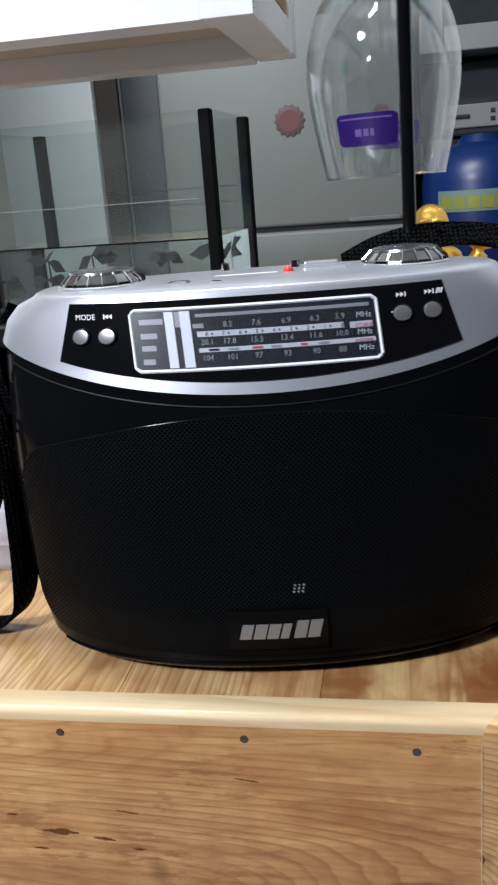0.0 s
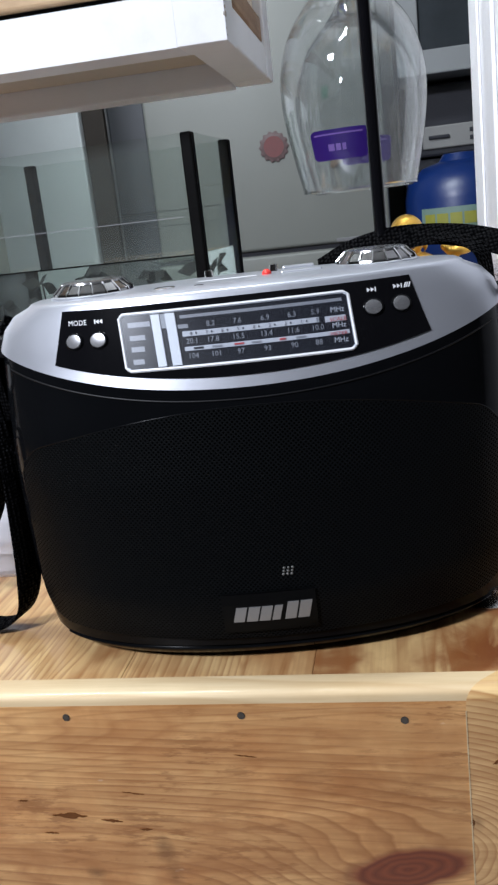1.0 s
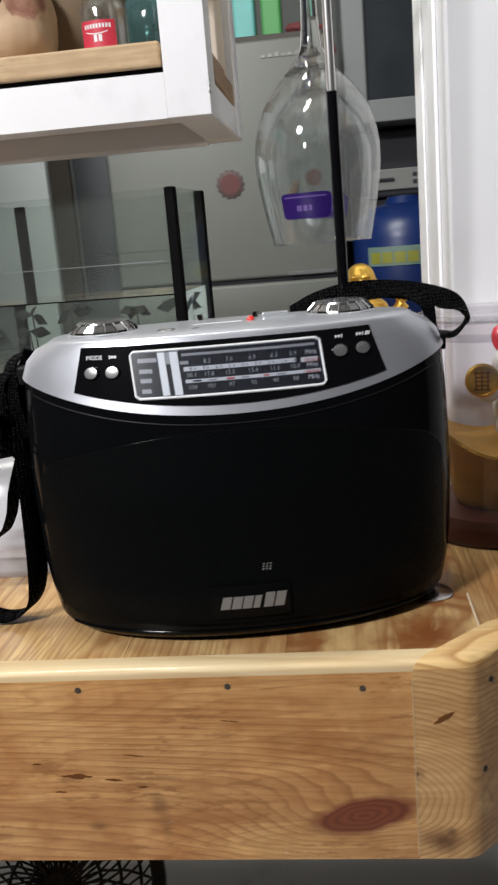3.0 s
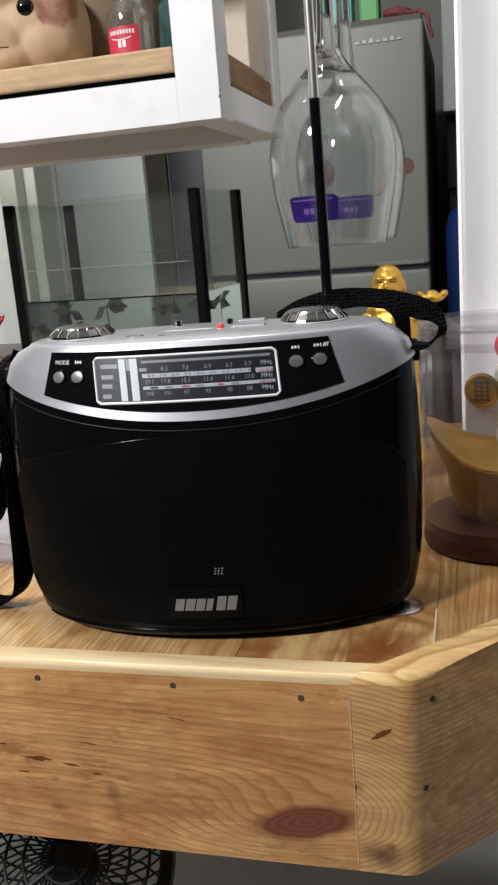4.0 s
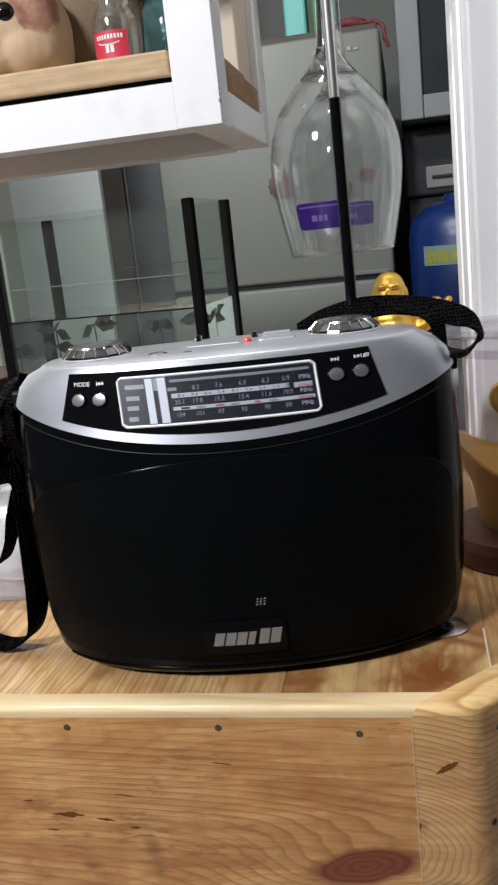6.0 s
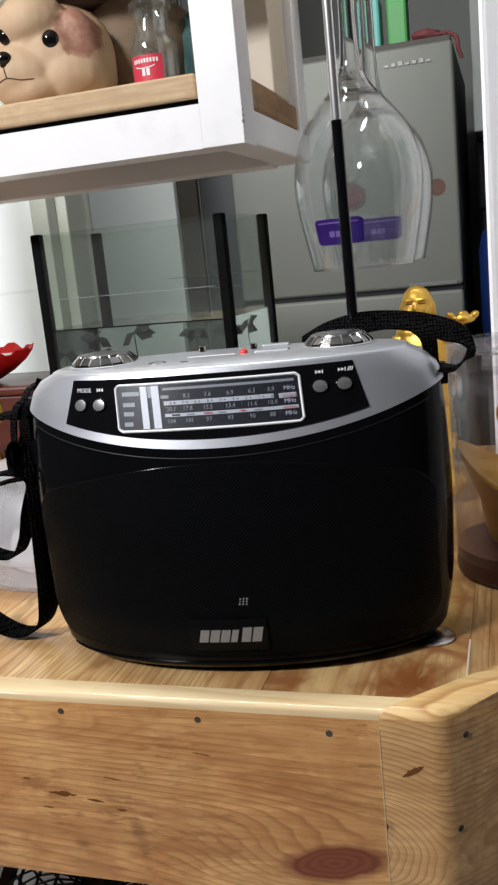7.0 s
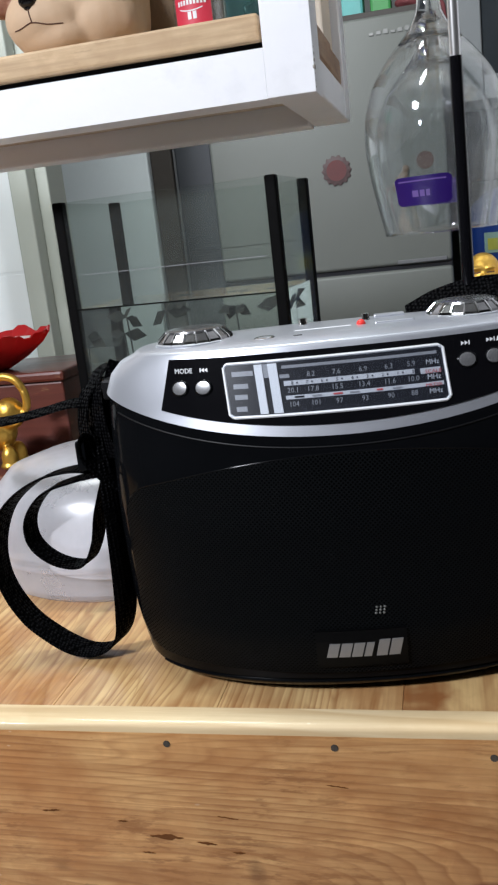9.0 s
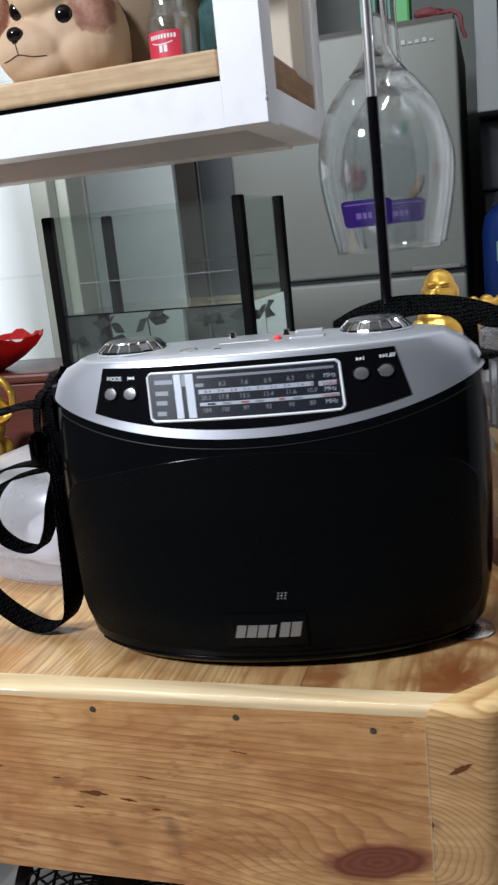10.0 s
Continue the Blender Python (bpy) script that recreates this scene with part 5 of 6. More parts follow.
def water_plant(x, y, z):
    bm = bmesh.new()
    for k in range(5):
        a, l = random.uniform(0, 6.28), random.uniform(0.012, 0.026)
        way = Vector((math.cos(a), math.sin(a) * 0.5, random.uniform(-0.7, 0.5))).normalized()
        sidev = way.orthogonal().normalized() * l * 0.36
        p = Vector((x, y, z))
        bm.faces.new([bm.verts.new(q) for q in (p, p + way * l * 0.5 + sidev, p + way * l, p + way * l * 0.5 - sidev)])
    bm = bm_of(bm, tube([(x, y, z), (x + 0.003, y, z - 0.06), (x - 0.002, y + 0.004, 0.006)], 0.0008, 5))
    part("water_plant", bm, PLANT, tank, "dark leafy water plant")


for x, y, z in ((-0.062, -0.02, 0.188), (-0.03, 0.01, 0.190), (0.040, 0.01, 0.188), (0.086, 0.0, 0.188), (-0.08, 0.02, 0.17)):
    water_plant(x, y, z)

# ---- left of the radio ----
tub = thing("plastic_container", "frosted round plastic food container with lid on the counter", "container", place=(-0.278, 0.590, TOP + 0.0003))


def oval(profile):
    bm = lathe(profile, 64)
    bmesh.ops.transform(bm, matrix=Matrix.Diagonal((1.12, 0.93, 1, 1)), verts=bm.verts)
    return bm


part("base", oval([(0.0, 0.001), (0.088, 0.0), (0.094, 0.004), (0.0985, 0.026), (0.101, 0.0275), (0.101, 0.0295), (0.097, 0.0295), (0.0925, 0.006), (0.0, 0.003)]), MILKY_PLASTIC, tub, "frosted lower tub", True)
part("lid", oval([(0.1015, 0.0270), (0.1025, 0.0320), (0.1005, 0.036), (0.0980, 0.052), (0.091, 0.074), (0.077, 0.090), (0.053, 0.0985), (0.0, 0.1010), (0.0, 0.0995), (0.052, 0.0970), (0.076, 0.0885), (0.0895, 0.073), (0.0965, 0.052), (0.099, 0.035)]), MILKY_PLASTIC, tub, "domed frosted lid", True)
part("contents", oval([(0.0, 0.007), (0.06, 0.007), (0.055, 0.03), (0.03, 0.045), (0.0, 0.048)]), CERAMIC, tub, "white contents", True)
wood_box = thing("wooden_box", "red-brown stained wooden box beside the tank", "box", place=(-0.461, 0.76, TOP + 0.0003))
part("body", box(-0.096, 0.096, -0.057, 0.057, 0.0, 0.1375, 0.002), RED_WOOD, wood_box)
part("lid", box(-0.099, 0.099, -0.060, 0.060, 0.1378, 0.1477, 0.003), RED_WOOD, wood_box)
single("wooden_block", box(-0.50, -0.388, 0.615, 0.692, TOP + 0.0003, 0.831, 0.003), RED_WOOD, "low red-brown wooden block under the figurine", "block")
EX, EY, EZ = -0.403, 0.648, 0.8313
figure = bm_of(blob(EX - 0.012, EY, EZ + 0.034, 0.024, 0.017, 0.019), blob(EX + 0.010, EY - 0.003, EZ + 0.050, 0.014, 0.013, 0.0145), blob(EX + 0.004, EY - 0.012, EZ + 0.052, 0.009, 0.003, 0.012),
               *[blob(EX + dx, EY + dy, EZ + 0.011, 0.0075, 0.0075, 0.011) for dx in (-0.026, 0.006) for dy in (-0.009, 0.009)], *[blob(EX + dx, EY + dy, EZ + 0.004, 0.0092, 0.0092, 0.004) for dx in (-0.026, 0.006) for dy in (-0.009, 0.009)],
               tube(smooth_line([(EX + 0.018, EY - 0.004, EZ + 0.048), (EX + 0.027, EY - 0.005, EZ + 0.052), (EX + 0.029, EY - 0.005, EZ + 0.066), (EX + 0.021, EY - 0.005, EZ + 0.080), (EX + 0.007, EY - 0.005, EZ + 0.083), (EX - 0.003, EY - 0.005, EZ + 0.074)], 5), 0.0038, 10), blob(EX + 0.022, EY - 0.010, EZ + 0.044, 0.010, 0.002, 0.0025, (0, -30, 0)))
single("gold_figurine", fused(figure, 0.0012, 2), GOLD, "shiny gold animal figurine with raised curved trunk", "figurine", smooth=True)
dish = thing("flower_dish", "red petal-edged dish with white candle wax on the box", "dish", place=(-0.458, 0.735, 0.9083))
petal = lambda a, r, z: (1 + (0.05 * math.cos(9 * a) + 0.015 * math.cos(23 * a + 1)) * (r / 0.062), (0.0026 * math.cos(9 * a) + 0.0012 * math.sin(23 * a)) * (r / 0.062))
part("bowl", lathe([(0.0, 0.002), (0.020, 0.0), (0.028, 0.004), (0.044, 0.013), (0.058, 0.024), (0.066, 0.034), (0.0645, 0.0345), (0.056, 0.0255), (0.042, 0.0150), (0.026, 0.007), (0.0, 0.005)], 64, wave=petal), DISH_RED, dish, "red petal-edged bowl", True)
part("wax", lathe([(0.0, 0.0065), (0.036, 0.0135), (0.050, 0.024), (0.048, 0.028), (0.02, 0.030), (0.0, 0.029)], 40, wave=lambda a, r, z: (1 + 0.05 * math.sin(5 * a), 0.001 * math.sin(3 * a))), WAX, dish, "white wax", True)

# ---- right of the radio ----
CX, CY, CR = 0.1190, 0.5800, 0.0570
tub_cat = thing("figurine_tub", "clear plastic tub with lid and maroon base", "display tub", place=(CX, CY, TOP + 0.0003))
part("base", lathe([(0.0, 0.0), (CR - 0.0015, 0.0), (CR, 0.002), (CR + 0.0006, 0.006), (CR - 0.0005, 0.022), (CR - 0.007, 0.0235), (0.0, 0.0235)], 64), MAROON, tub_cat, "maroon plastic base", True)
wall = part("wall", lathe([(CR, 0.0075), (CR + 0.0008, 0.166), (CR - 0.0002, 0.166), (CR - 0.0010, 0.024)], 64), CLEAR_PLASTIC, tub_cat, "clear plastic wall", True)
wall.visible_shadow = False
lid = part("lid", lathe([(CR + 0.0015, 0.160), (CR + 0.0020, 0.1765), (CR + 0.0005, 0.178), (CR - 0.004, 0.1785), (CR - 0.005, 0.174), (0.0, 0.174), (0.0, 0.1730), (CR - 0.004, 0.1730), (CR + 0.0002, 0.1755), (CR + 0.0008, 0.160)], 64), CLEAR_PLASTIC, tub_cat, "clear plastic lid", True)
lid.visible_shadow = False
for k, (a0, z0, wide, tall) in enumerate(((-2.95, 0.140, 0.13, 0.018), (-2.76, 0.142, 0.11, 0.016), (-2.58, 0.140, 0.10, 0.018), (-2.92, 0.112, 0.09, 0.016), (-2.77, 0.114, 0.10, 0.010), (-2.60, 0.112, 0.07, 0.014), (-2.86, 0.092, 0.12, 0.009), (-2.66, 0.092, 0.08, 0.010))):
    part("print_bar", thick_sheet(lambda a, b, o: Vector(((CR + o) * math.cos(a0 + wide * a), (CR + o) * math.sin(a0 + wide * a), z0 + tall * b)), 3, 1, 0.0009, 0.0012), GLYPH_GREY, tub_cat, "grey bar of unreadable print")
ingot_bm = lathe([(0.0, 0.0), (0.030, 0.0), (0.033, 0.005), (0.035, 0.016), (0.038, 0.030), (0.046, 0.046), (0.0535, 0.060), (0.0530, 0.063), (0.048, 0.0605), (0.040, 0.055), (0.02, 0.054), (0.0, 0.056)], 72, wave=lambda a, r, z: (1.0, 0.013 * math.cos(2 * a) * (r / 0.05) ** 2 * (z / 0.064)))
bmesh.ops.translate(ingot_bm, vec=(CX, CY, TOP + 0.0240), verts=ingot_bm.verts)
single("gold_ingot", ingot_bm, GOLD_PALE, "pale gold boat-shaped ingot inside the tub", "ingot", smooth=True)
KX, KY, KZ = CX + 0.0240, CY + 0.006, TOP + 0.0780
face = lathe([(0.0, -0.002), (0.0115, -0.002), (0.0128, -0.0010), (0.0135, 0.0), (0.0135, 0.0015), (0.0115, 0.0024), (0.0108, 0.0014), (0.0, 0.0014)], 40)
marks = [box(-0.0065 + 0.001 * (k % 2), 0.0065 - 0.001 * (k % 2), -0.0023, -0.0016, -0.0078 + 0.0033 * k, -0.0066 + 0.0033 * k) for k in range(5)] + [box(-0.0008 + 0.0045 * k, 0.0004 + 0.0045 * k, -0.0023, -0.0016, -0.0075, 0.0075) for k in (-1, 0, 1)]
bmesh.ops.transform(face, matrix=pose(0, 0, 0, 90, 0, 0), verts=face.verts)
for item, slot in [(face, 2)] + [(m, 3) for m in marks]:
    bmesh.ops.transform(item, matrix=pose(0.1090, 0.5695, 0.8845, 0, 0, -14), verts=item.verts)
    for f in item.faces:
        f.material_index = slot
kitty = bm_of(face, *marks, blob(0.1150, 0.5740, 0.8720, 0.0075, 0.0065, 0.006), blob(KX, KY, KZ + 0.020, 0.024, 0.021, 0.022), blob(KX, KY - 0.003, KZ + 0.055, 0.0245, 0.022, 0.0215), blob(KX - 0.016, KY - 0.016, KZ + 0.010, 0.009, 0.011, 0.011), blob(KX + 0.014, KY - 0.016, KZ + 0.010, 0.009, 0.011, 0.011),
              blob(KX - 0.016, KY - 0.015, KZ + 0.026, 0.0075, 0.009, 0.010), blob(KX + 0.022, KY - 0.010, KZ + 0.046, 0.0075, 0.008, 0.017), blob(KX - 0.0155, KY - 0.003, KZ + 0.076, 0.0085, 0.006, 0.012, (0, -18, 0), 1), blob(KX + 0.0155, KY - 0.003, KZ + 0.076, 0.0085, 0.006, 0.012, (0, 18, 0), 1),
              blob(KX, KY - 0.002, KZ + 0.0375, 0.0225, 0.0205, 0.0035, (0, 0, 0), 1), *[blob(KX - 0.021 + 0.004 * k, KY - 0.0255, KZ + 0.0205, 0.0007, 0.0008, 0.003, (0, 0, 0), 1, 6, 5) for k in range(3)])
single("cat_figurine", kitty, [CERAMIC, CERAMIC_RED, GOLD, PITCH], "white ceramic cat figurine with red ears holding a gold coin", "figurine", smooth=True)
BX, BY = 0.0235, 0.757
monk = bm_of(blob(BX, BY, 0.9575, 0.0150, 0.0155, 0.0165), blob(BX, BY - 0.004, 0.9500, 0.0138, 0.0135, 0.0120), blob(BX - 0.0070, BY - 0.0105, 0.9490, 0.0058, 0.0055, 0.0055), blob(BX + 0.0070, BY - 0.0105, 0.9490, 0.0058, 0.0055, 0.0055),
             blob(BX, BY - 0.0158, 0.9530, 0.0026, 0.0040, 0.0042), blob(BX - 0.0060, BY - 0.0138, 0.9612, 0.0048, 0.0028, 0.0016), blob(BX + 0.0060, BY - 0.0138, 0.9612, 0.0048, 0.0028, 0.0016), blob(BX, BY - 0.0145, 0.9425, 0.0060, 0.0035, 0.0030),
             blob(BX - 0.0150, BY + 0.002, 0.9500, 0.0026, 0.0045, 0.0085), blob(BX + 0.0150, BY + 0.002, 0.9500, 0.0026, 0.0045, 0.0085),
             blob(BX + 0.002, BY, 0.930, 0.024, 0.018, 0.012), blob(BX + 0.004, BY, 0.912, 0.028, 0.022, 0.030), blob(BX + 0.004, BY - 0.006, 0.880, 0.031, 0.027, 0.030), blob(BX + 0.004, BY, 0.828, 0.028, 0.023, 0.055), blob(BX + 0.004, BY, 0.780, 0.034, 0.028, 0.0190),
             tube(smooth_line([(BX + 0.018, BY - 0.004, 0.925), (BX + 0.030, BY - 0.010, 0.922), (BX + 0.040, BY - 0.012, 0.934)], 4), 0.0068, 10), tube(smooth_line([(BX - 0.018, BY - 0.004, 0.925), (BX - 0.027, BY - 0.010, 0.905), (BX - 0.016, BY - 0.024, 0.892)], 4), 0.0075, 10),
             blob(BX + 0.0420, BY - 0.010, 0.9400, 0.0120, 0.0090, 0.0045), blob(BX + 0.0310, BY - 0.010, 0.9435, 0.0045, 0.0060, 0.0035, (0, 35, 0)), blob(BX + 0.0530, BY - 0.010, 0.9435, 0.0045, 0.0060, 0.0035, (0, -35, 0)), blob(BX + 0.0420, BY - 0.010, 0.9435, 0.0060, 0.0060, 0.0045))
monk = fused(monk, 0.0012, 3)
for dx in (-0.0062, 0.0062):
    dye(monk, 1, BX + dx, BY - 0.0150, 0.9575, 0.0036, 0.0050, 0.0007)
dye(monk, 1, BX, BY - 0.0165, 0.9458, 0.0060, 0.0050, 0.0009)
single("gold_statue", monk, [GOLD, TOY_DARK], "smiling bald gold statue standing behind the radio", "statue", smooth=True)

# ---- the kitchen behind ----
fridge = thing("refrigerator", "off-white two-door refrigerator with a recessed handle strip", "refrigerator", place=(-0.2500, 1.95, 0.0))
FW = 0.2600
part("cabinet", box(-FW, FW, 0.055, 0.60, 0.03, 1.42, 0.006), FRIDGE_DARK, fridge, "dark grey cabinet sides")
part("freezer_door", box(-FW, FW, 0.0, 0.052, 0.9055, 1.422, 0.008, 3), FRIDGE, fridge, "off-white upper door, coloured darker against the strong lamp", True)
part("lower_door", box(-FW, FW, 0.0, 0.052, 0.06, 0.8950, 0.008, 3), FRIDGE, fridge, "off-white lower door, coloured darker against the strong lamp", True)
part("handle_strip", box(-FW + 0.002, FW - 0.002, 0.012, 0.054, 0.8953, 0.9052), OVEN_BLACK, fridge, "dark recessed handle strip")
part("handle_lip", box(0.14, FW - 0.012, -0.0035, 0.0, 0.9075, 0.9160, 0.0015), FRIDGE_DARK, fridge, "dull grey finger grip")
for k in range(7):
    part("badge_bar", box(0.1130 + 0.0150 * k, 0.1235 + 0.0150 * k, -0.002, 0.0, 1.3835, 1.3895 + 0.002 * (k % 3), 0.0006), BADGE_CHROME, fridge, "small dull chrome badge bar")
for x0 in (-0.2, 0.2):
    part("foot", box(x0 - 0.02, x0 + 0.02, 0.10, 0.14, 0.0, 0.0305), OVEN_BLACK, fridge)
magnet_bm = lathe([(0.0, -0.004), (0.022, -0.004), (0.026, -0.003), (0.031, -0.002), (0.031, 0.0), (0.0, 0.0)], 48, wave=lambda a, r, z: (1 + 0.08 * math.cos(14 * a) * (r > 0.028), 0))
bmesh.ops.transform(magnet_bm, matrix=pose(-0.228, 1.9493, 1.123, -90, 0, 0), verts=magnet_bm.verts)
for f in magnet_bm.faces:
    if (f.calc_center_median() - Vector((-0.228, 1.9493, 1.123))).length > 0.024:
        f.material_index = 1
single("fridge_magnet", magnet_bm, [MAGNET_RED, MAGNET_GREY], "round scalloped red magnet on the refrigerator door", "magnet")
single("fridge_sticker", box(-0.116, -0.102, 1.9482, 1.9495, 1.207, 1.231, 0.0004), DULL_GREEN, "small green sticker on the refrigerator door", "sticker")
tag = bm_of(blob(-0.092, 1.9455, 1.085, 0.010, 0.004, 0.026, (0, 38, 0)), blob(-0.079, 1.9455, 1.108, 0.008, 0.004, 0.008))
single("tan_magnet", tag, TAN, "small tan slanted magnet on the refrigerator door", "magnet", smooth=True)
knob_bm = lathe([(0.0, -0.014), (0.012, -0.013), (0.0175, -0.007), (0.0185, 0.0), (0.0, 0.0)], 32)
bmesh.ops.transform(knob_bm, matrix=pose(-0.037, 1.9493, 1.122, -90, 0, 0) @ Matrix.Scale(-1, 4, (0, 0, 1)), verts=knob_bm.verts)
bmesh.ops.recalc_face_normals(knob_bm, faces=knob_bm.faces)
single("brown_magnet", knob_bm, TOY_DARK, "dark brown domed magnet on the refrigerator door", "magnet", smooth=True)
top_board = setting("wall_shelf", box(-0.60, 0.004, 1.99, 2.5, 1.4235, 1.440, 0.002), DARK_BROWN, "dark board lying on the refrigerator")
for name, x0, x1, z1, m, label in (("green_pack", -0.135, -0.09, 1.56, GREEN_BOX, "green pack on top of the refrigerator"), ("teal_pack", -0.20, -0.15, 1.55, TEAL_BOX, "teal pack on top of the refrigerator")):
    single(name, box(x0, x1, 2.03, 2.09, 1.4405, z1, 0.006), m, label, "pack")
heap = bm_of(blob(-0.050, 2.045, 1.455, 0.034, 0.022, 0.0140, (0, 0, 10), 0, 28, 18), tube(smooth_line([(-0.025, 2.030, 1.452), (0.000, 2.005, 1.446), (0.0165, 1.990, 1.432), (0.0205, 1.985, 1.408), (0.0270, 1.985, 1.385)], 6), 0.0048, 10))
heap = fused(heap, 0.0025, 2)
for v in heap.verts:
    v.co.z += 0.004 * noise.noise(v.co * 70)
    if v.co.x < 0.003:
        v.co.z = max(1.4403, v.co.z)
single("red_cloth", heap, RED_CLOTH, "crumpled red cloth hanging over the refrigerator's corner", "cloth", smooth=True)
single("door_leaf", box(-0.900, -0.669, 1.985, 2.03, 0.0, 2.05, 0.004), GREY_BLUE, "grey-blue door leaf standing open", "door")
single("dark_board", box(-0.6675, -0.615, 2.0, 2.05, 0.0, 2.05, 0.004), DARK_BROWN, "dark brown upright board", "board")
single("grey_cupboard", box(-0.600, -0.5115, 1.975, 2.4, 0.0, 2.05, 0.005), DARK_GREY, "dark grey narrow cupboard", "cupboard")
single("grey_strip", box(-0.6145, -0.6005, 2.01, 2.05, 0.0, 2.05, 0.002), FRIDGE_DARK, "narrow dull grey strip between the boards", "strip")
single("pale_post", box(-0.945, -0.902, 1.975, 2.03, 0.0, 2.05, 0.004), LIGHTENED_BOARD, "greenish white upright post", "post")
single("pale_board", box(-1.3, -0.947, 1.99, 2.03, 0.0, 2.05, 0.004), LIGHTENED_BOARD, "greenish white upright board", "board")

bench = thing("kitchen_bench", "pale kitchen bench beside the refrigerator", "kitchen bench")
part("worktop", box(0.045, 1.30, 1.86, 2.45, 0.72, 0.75, 0.004), PANEL_GREY, bench)
part("body", box(0.055, 1.30, 1.90, 2.45, 0.0, 0.7195, 0.003), FRIDGE_DARK, bench)
jug = thing("water_container", "blue plastic water container with pale label", "water container", place=(0.165, 1.985, 0.7503))
jug_profile = [(0.0, 0.0), (0.105, 0.0), (0.118, 0.010), (0.120, 0.225), (0.112, 0.262), (0.080, 0.290), (0.045, 0.300), (0.035, 0.315), (0.0, 0.317)]
part("body", lathe(jug_profile, 48), BLUE, jug, "blue plastic body", True)
jug_label = part("label", thick_sheet(lambda a, b, o: Vector(((0.1200 + o) * math.cos(-2.40 + 1.3 * a), (0.1200 + o) * math.sin(-2.40 + 1.3 * a), 0.165 + 0.042 * b)), 14, 2, 0.0006, 0.0012), LABEL_GREEN, jug, "pale green label")
for k in range(5):
    part("print_bar", thick_sheet(lambda a, b, o: Vector(((0.1212 + o) * math.cos(-2.32 + 0.235 * k + 0.20 * a), (0.1212 + o) * math.sin(-2.32 + 0.235 * k + 0.20 * a), 0.171 + 0.024 * b)), 3, 1, 0.0002, 0.0006), LABEL_YELLOW, jug_label)
oven = thing("oven", "black countertop appliance with a pale control panel", "oven", place=(0.33, 2.13, 0.7503))
part("stand", box(-0.28, 0.30, 0.02, 0.28, 0.0, 0.318, 0.004), OVEN_BLACK, oven)
part("body", box(-0.285, 0.30, 0.0, 0.30, 0.3185, 0.475, 0.006), OVEN_BLACK, oven, "black housing")
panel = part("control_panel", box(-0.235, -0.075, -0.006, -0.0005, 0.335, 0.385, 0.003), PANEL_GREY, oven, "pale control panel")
for k in range(2):
    for m in range(2):
        part("key", box(-0.130 + 0.022 * k, -0.120 + 0.022 * k, -0.009, -0.0062, 0.347 + 0.017 * m, 0.356 + 0.017 * m, 0.001), OVEN_BLACK, panel)
part("lever", box(-0.222, -0.175, -0.012, -0.0062, 0.356, 0.364, 0.002), OVEN_BLACK, panel)
wall_unit = thing("wall_cabinet", "white wall cabinet with a dark glazed door", "cabinet", place=(0.0, 0.0, 0.0))
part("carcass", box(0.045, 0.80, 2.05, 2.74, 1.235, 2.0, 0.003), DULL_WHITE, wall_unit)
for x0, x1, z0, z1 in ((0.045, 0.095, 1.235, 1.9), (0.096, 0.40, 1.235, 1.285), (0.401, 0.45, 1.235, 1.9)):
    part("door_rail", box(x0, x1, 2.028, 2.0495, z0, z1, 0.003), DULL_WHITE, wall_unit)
part("pane", box(0.096, 0.400, 2.038, 2.0490, 1.286, 1.9), CABINET_PANE, wall_unit, "dark glass pane")

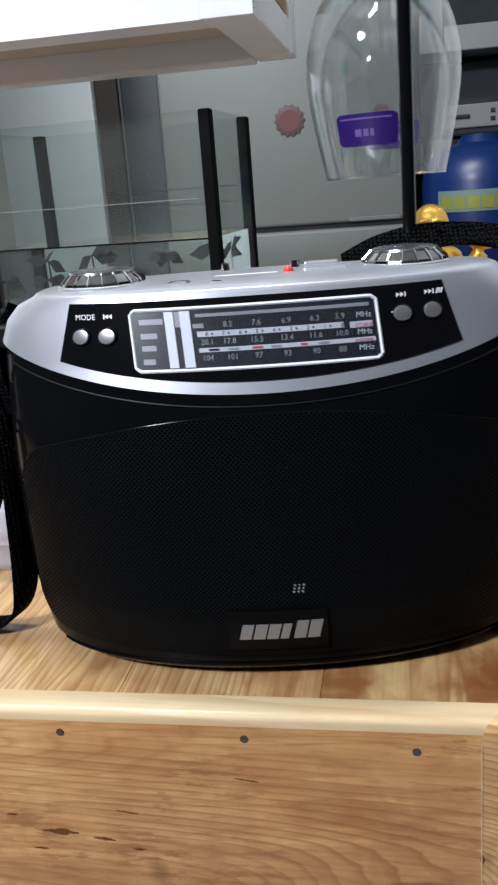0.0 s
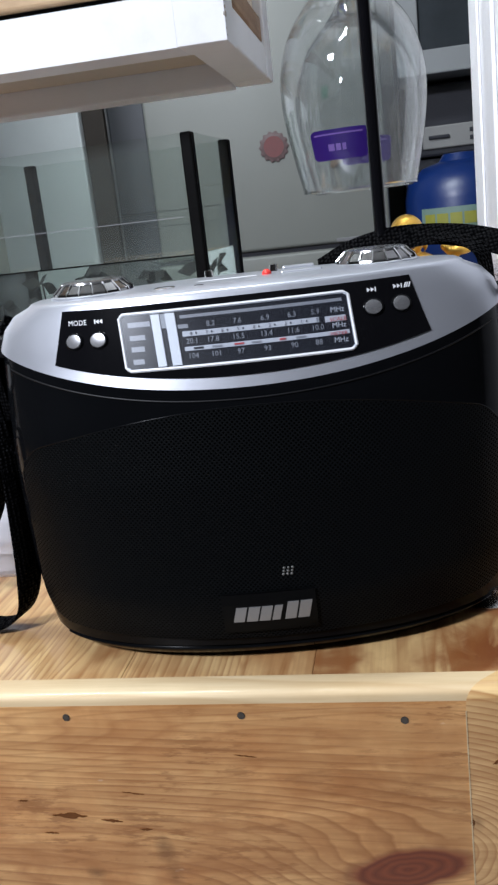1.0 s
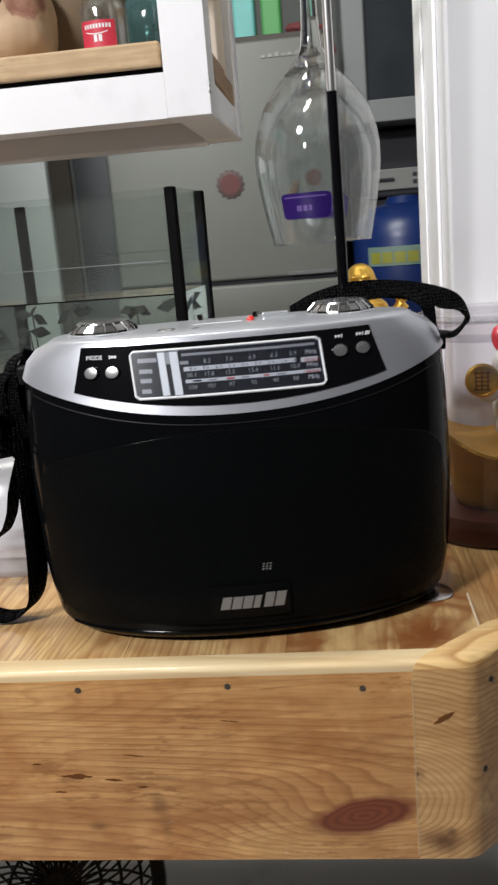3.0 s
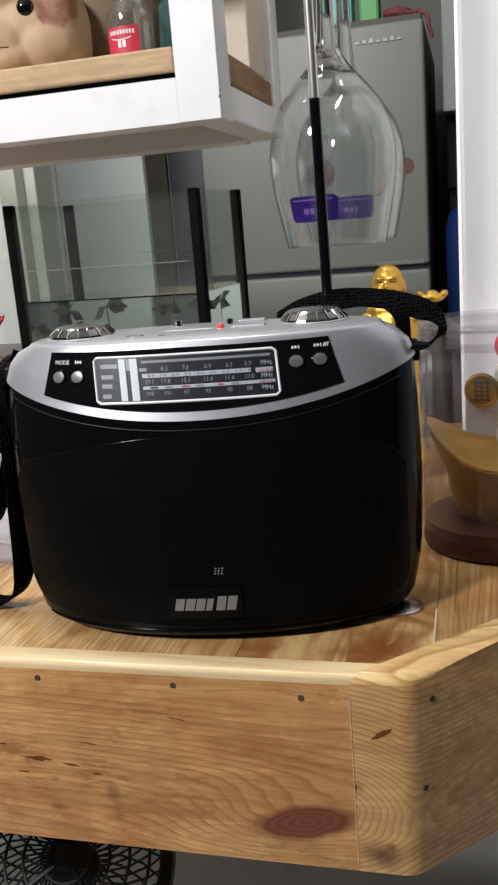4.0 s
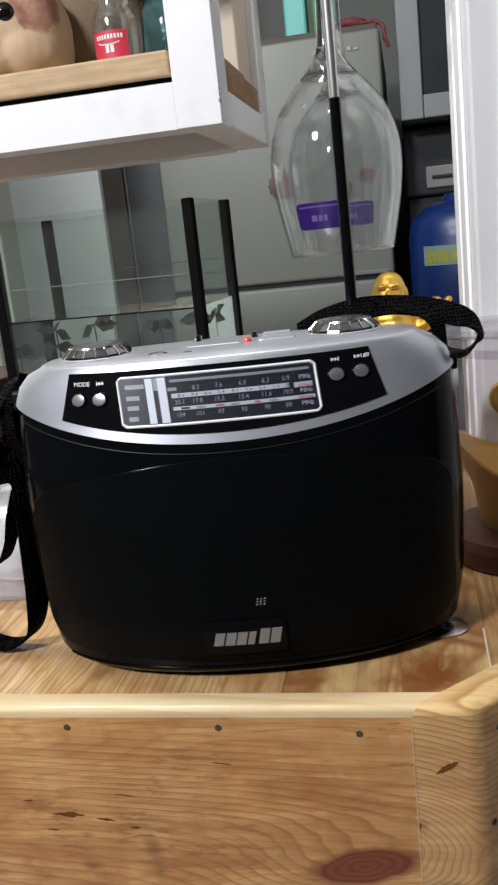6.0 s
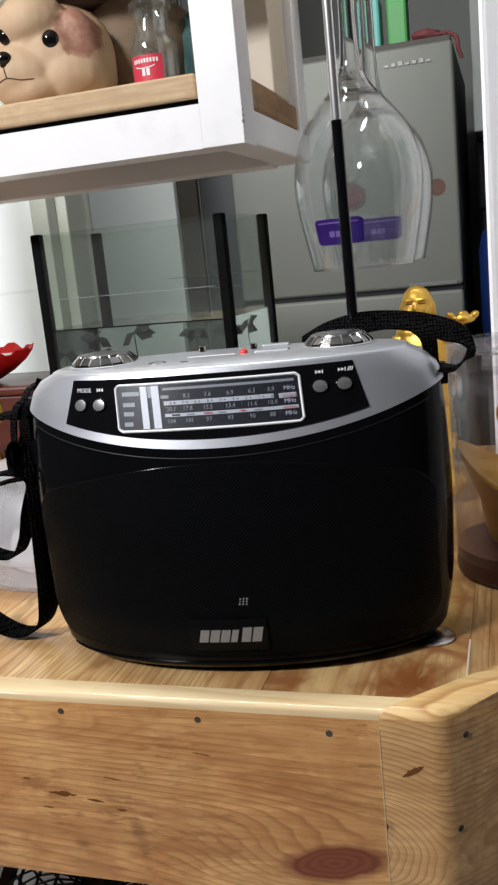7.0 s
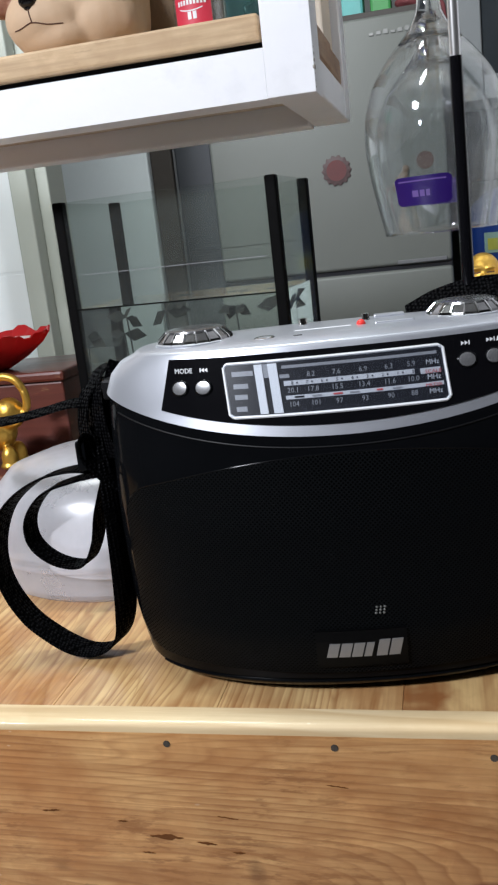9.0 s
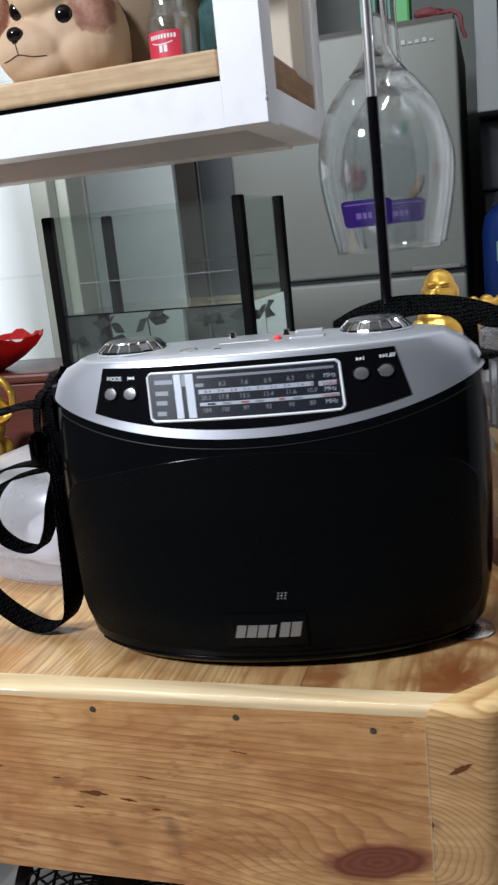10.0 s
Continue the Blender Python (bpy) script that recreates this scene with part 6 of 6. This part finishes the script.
# ---- the fan below the counter ----
fan = thing("pedestal_fan", "black pedestal fan with round wire guard under the counter", "fan", place=(-0.308, 0.63, 0.0))
part("base", lathe([(0.0, 0.03), (0.05, 0.028), (0.14, 0.016), (0.15, 0.004), (0.148, 0.0), (0.0, 0.0)], 40), FAN_BLACK, fan, smooth=True)
part("pole", tube([(0, 0, 0.02), (0, 0, 0.31)], 0.012, 12), FAN_BLACK, fan, smooth=True)
head = pose(0.006, -0.055, 0.408, 46, 0, 20) @ Matrix.Scale(0.78, 4)


def fan_part(name, bm, label=""):
    bmesh.ops.transform(bm, matrix=head, verts=bm.verts)
    return part(name, bm, FAN_BLACK, fan, label, True)


fan_part("motor", lathe([(0.0, -0.14), (0.022, -0.135), (0.028, -0.11), (0.028, -0.07), (0.0, -0.07)], 28))
guard = fan_part("guard_rim", lathe([(0.120, -0.012), (0.133, -0.016), (0.136, 0.0), (0.133, 0.012), (0.118, 0.016), (0.116, 0.013), (0.128, 0.006), (0.129, -0.008), (0.120, -0.012)], 64), "thick rim band of the guard")


def dome(r):
    return 0.008 + 0.040 * (1 - (r / 0.132) ** 2)


def guard_part(name, bm):
    bmesh.ops.transform(bm, matrix=head, verts=bm.verts)
    return part(name, bm, FAN_BLACK, guard, smooth=True)


for k in range(5):
    r = 0.030 + 0.0245 * k
    guard_part("ring_wire", tube([(r * math.cos(a), r * math.sin(a), dome(r)) for a in [2 * math.pi * i / 40 for i in range(40)]], 0.0022, 6, True))
for k in range(48):
    a0 = 2 * math.pi * k / 48
    guard_part("spiral_wire", tube([(r * math.cos(a0 + 0.9 * (r / 0.132)), r * math.sin(a0 + 0.9 * (r / 0.132)), dome(r)) for r in (0.015, 0.03, 0.055, 0.08, 0.105, 0.132)], 0.0016, 5))
for k in range(30):
    a0 = 2 * math.pi * k / 30
    guard_part("rear_wire", tube([(r * math.cos(a0 - 0.8 * (r / 0.132)), r * math.sin(a0 - 0.8 * (r / 0.132)), -0.012 - 0.045 * (1 - (r / 0.132) ** 2)) for r in (0.03, 0.06, 0.09, 0.115, 0.130)], 0.0018, 5))
for k in range(4):
    a0 = 2 * math.pi * k / 4 + 0.5
    guard_part("guard_rib", tube([(r * math.cos(a0), r * math.sin(a0), dome(r) + 0.001) for r in (0.015, 0.05, 0.09, 0.128)], 0.0036, 6))
fan_part("hub_cap", lathe([(0.0, 0.052), (0.014, 0.050), (0.017, 0.047), (0.017, 0.043), (0.0, 0.043)], 32))
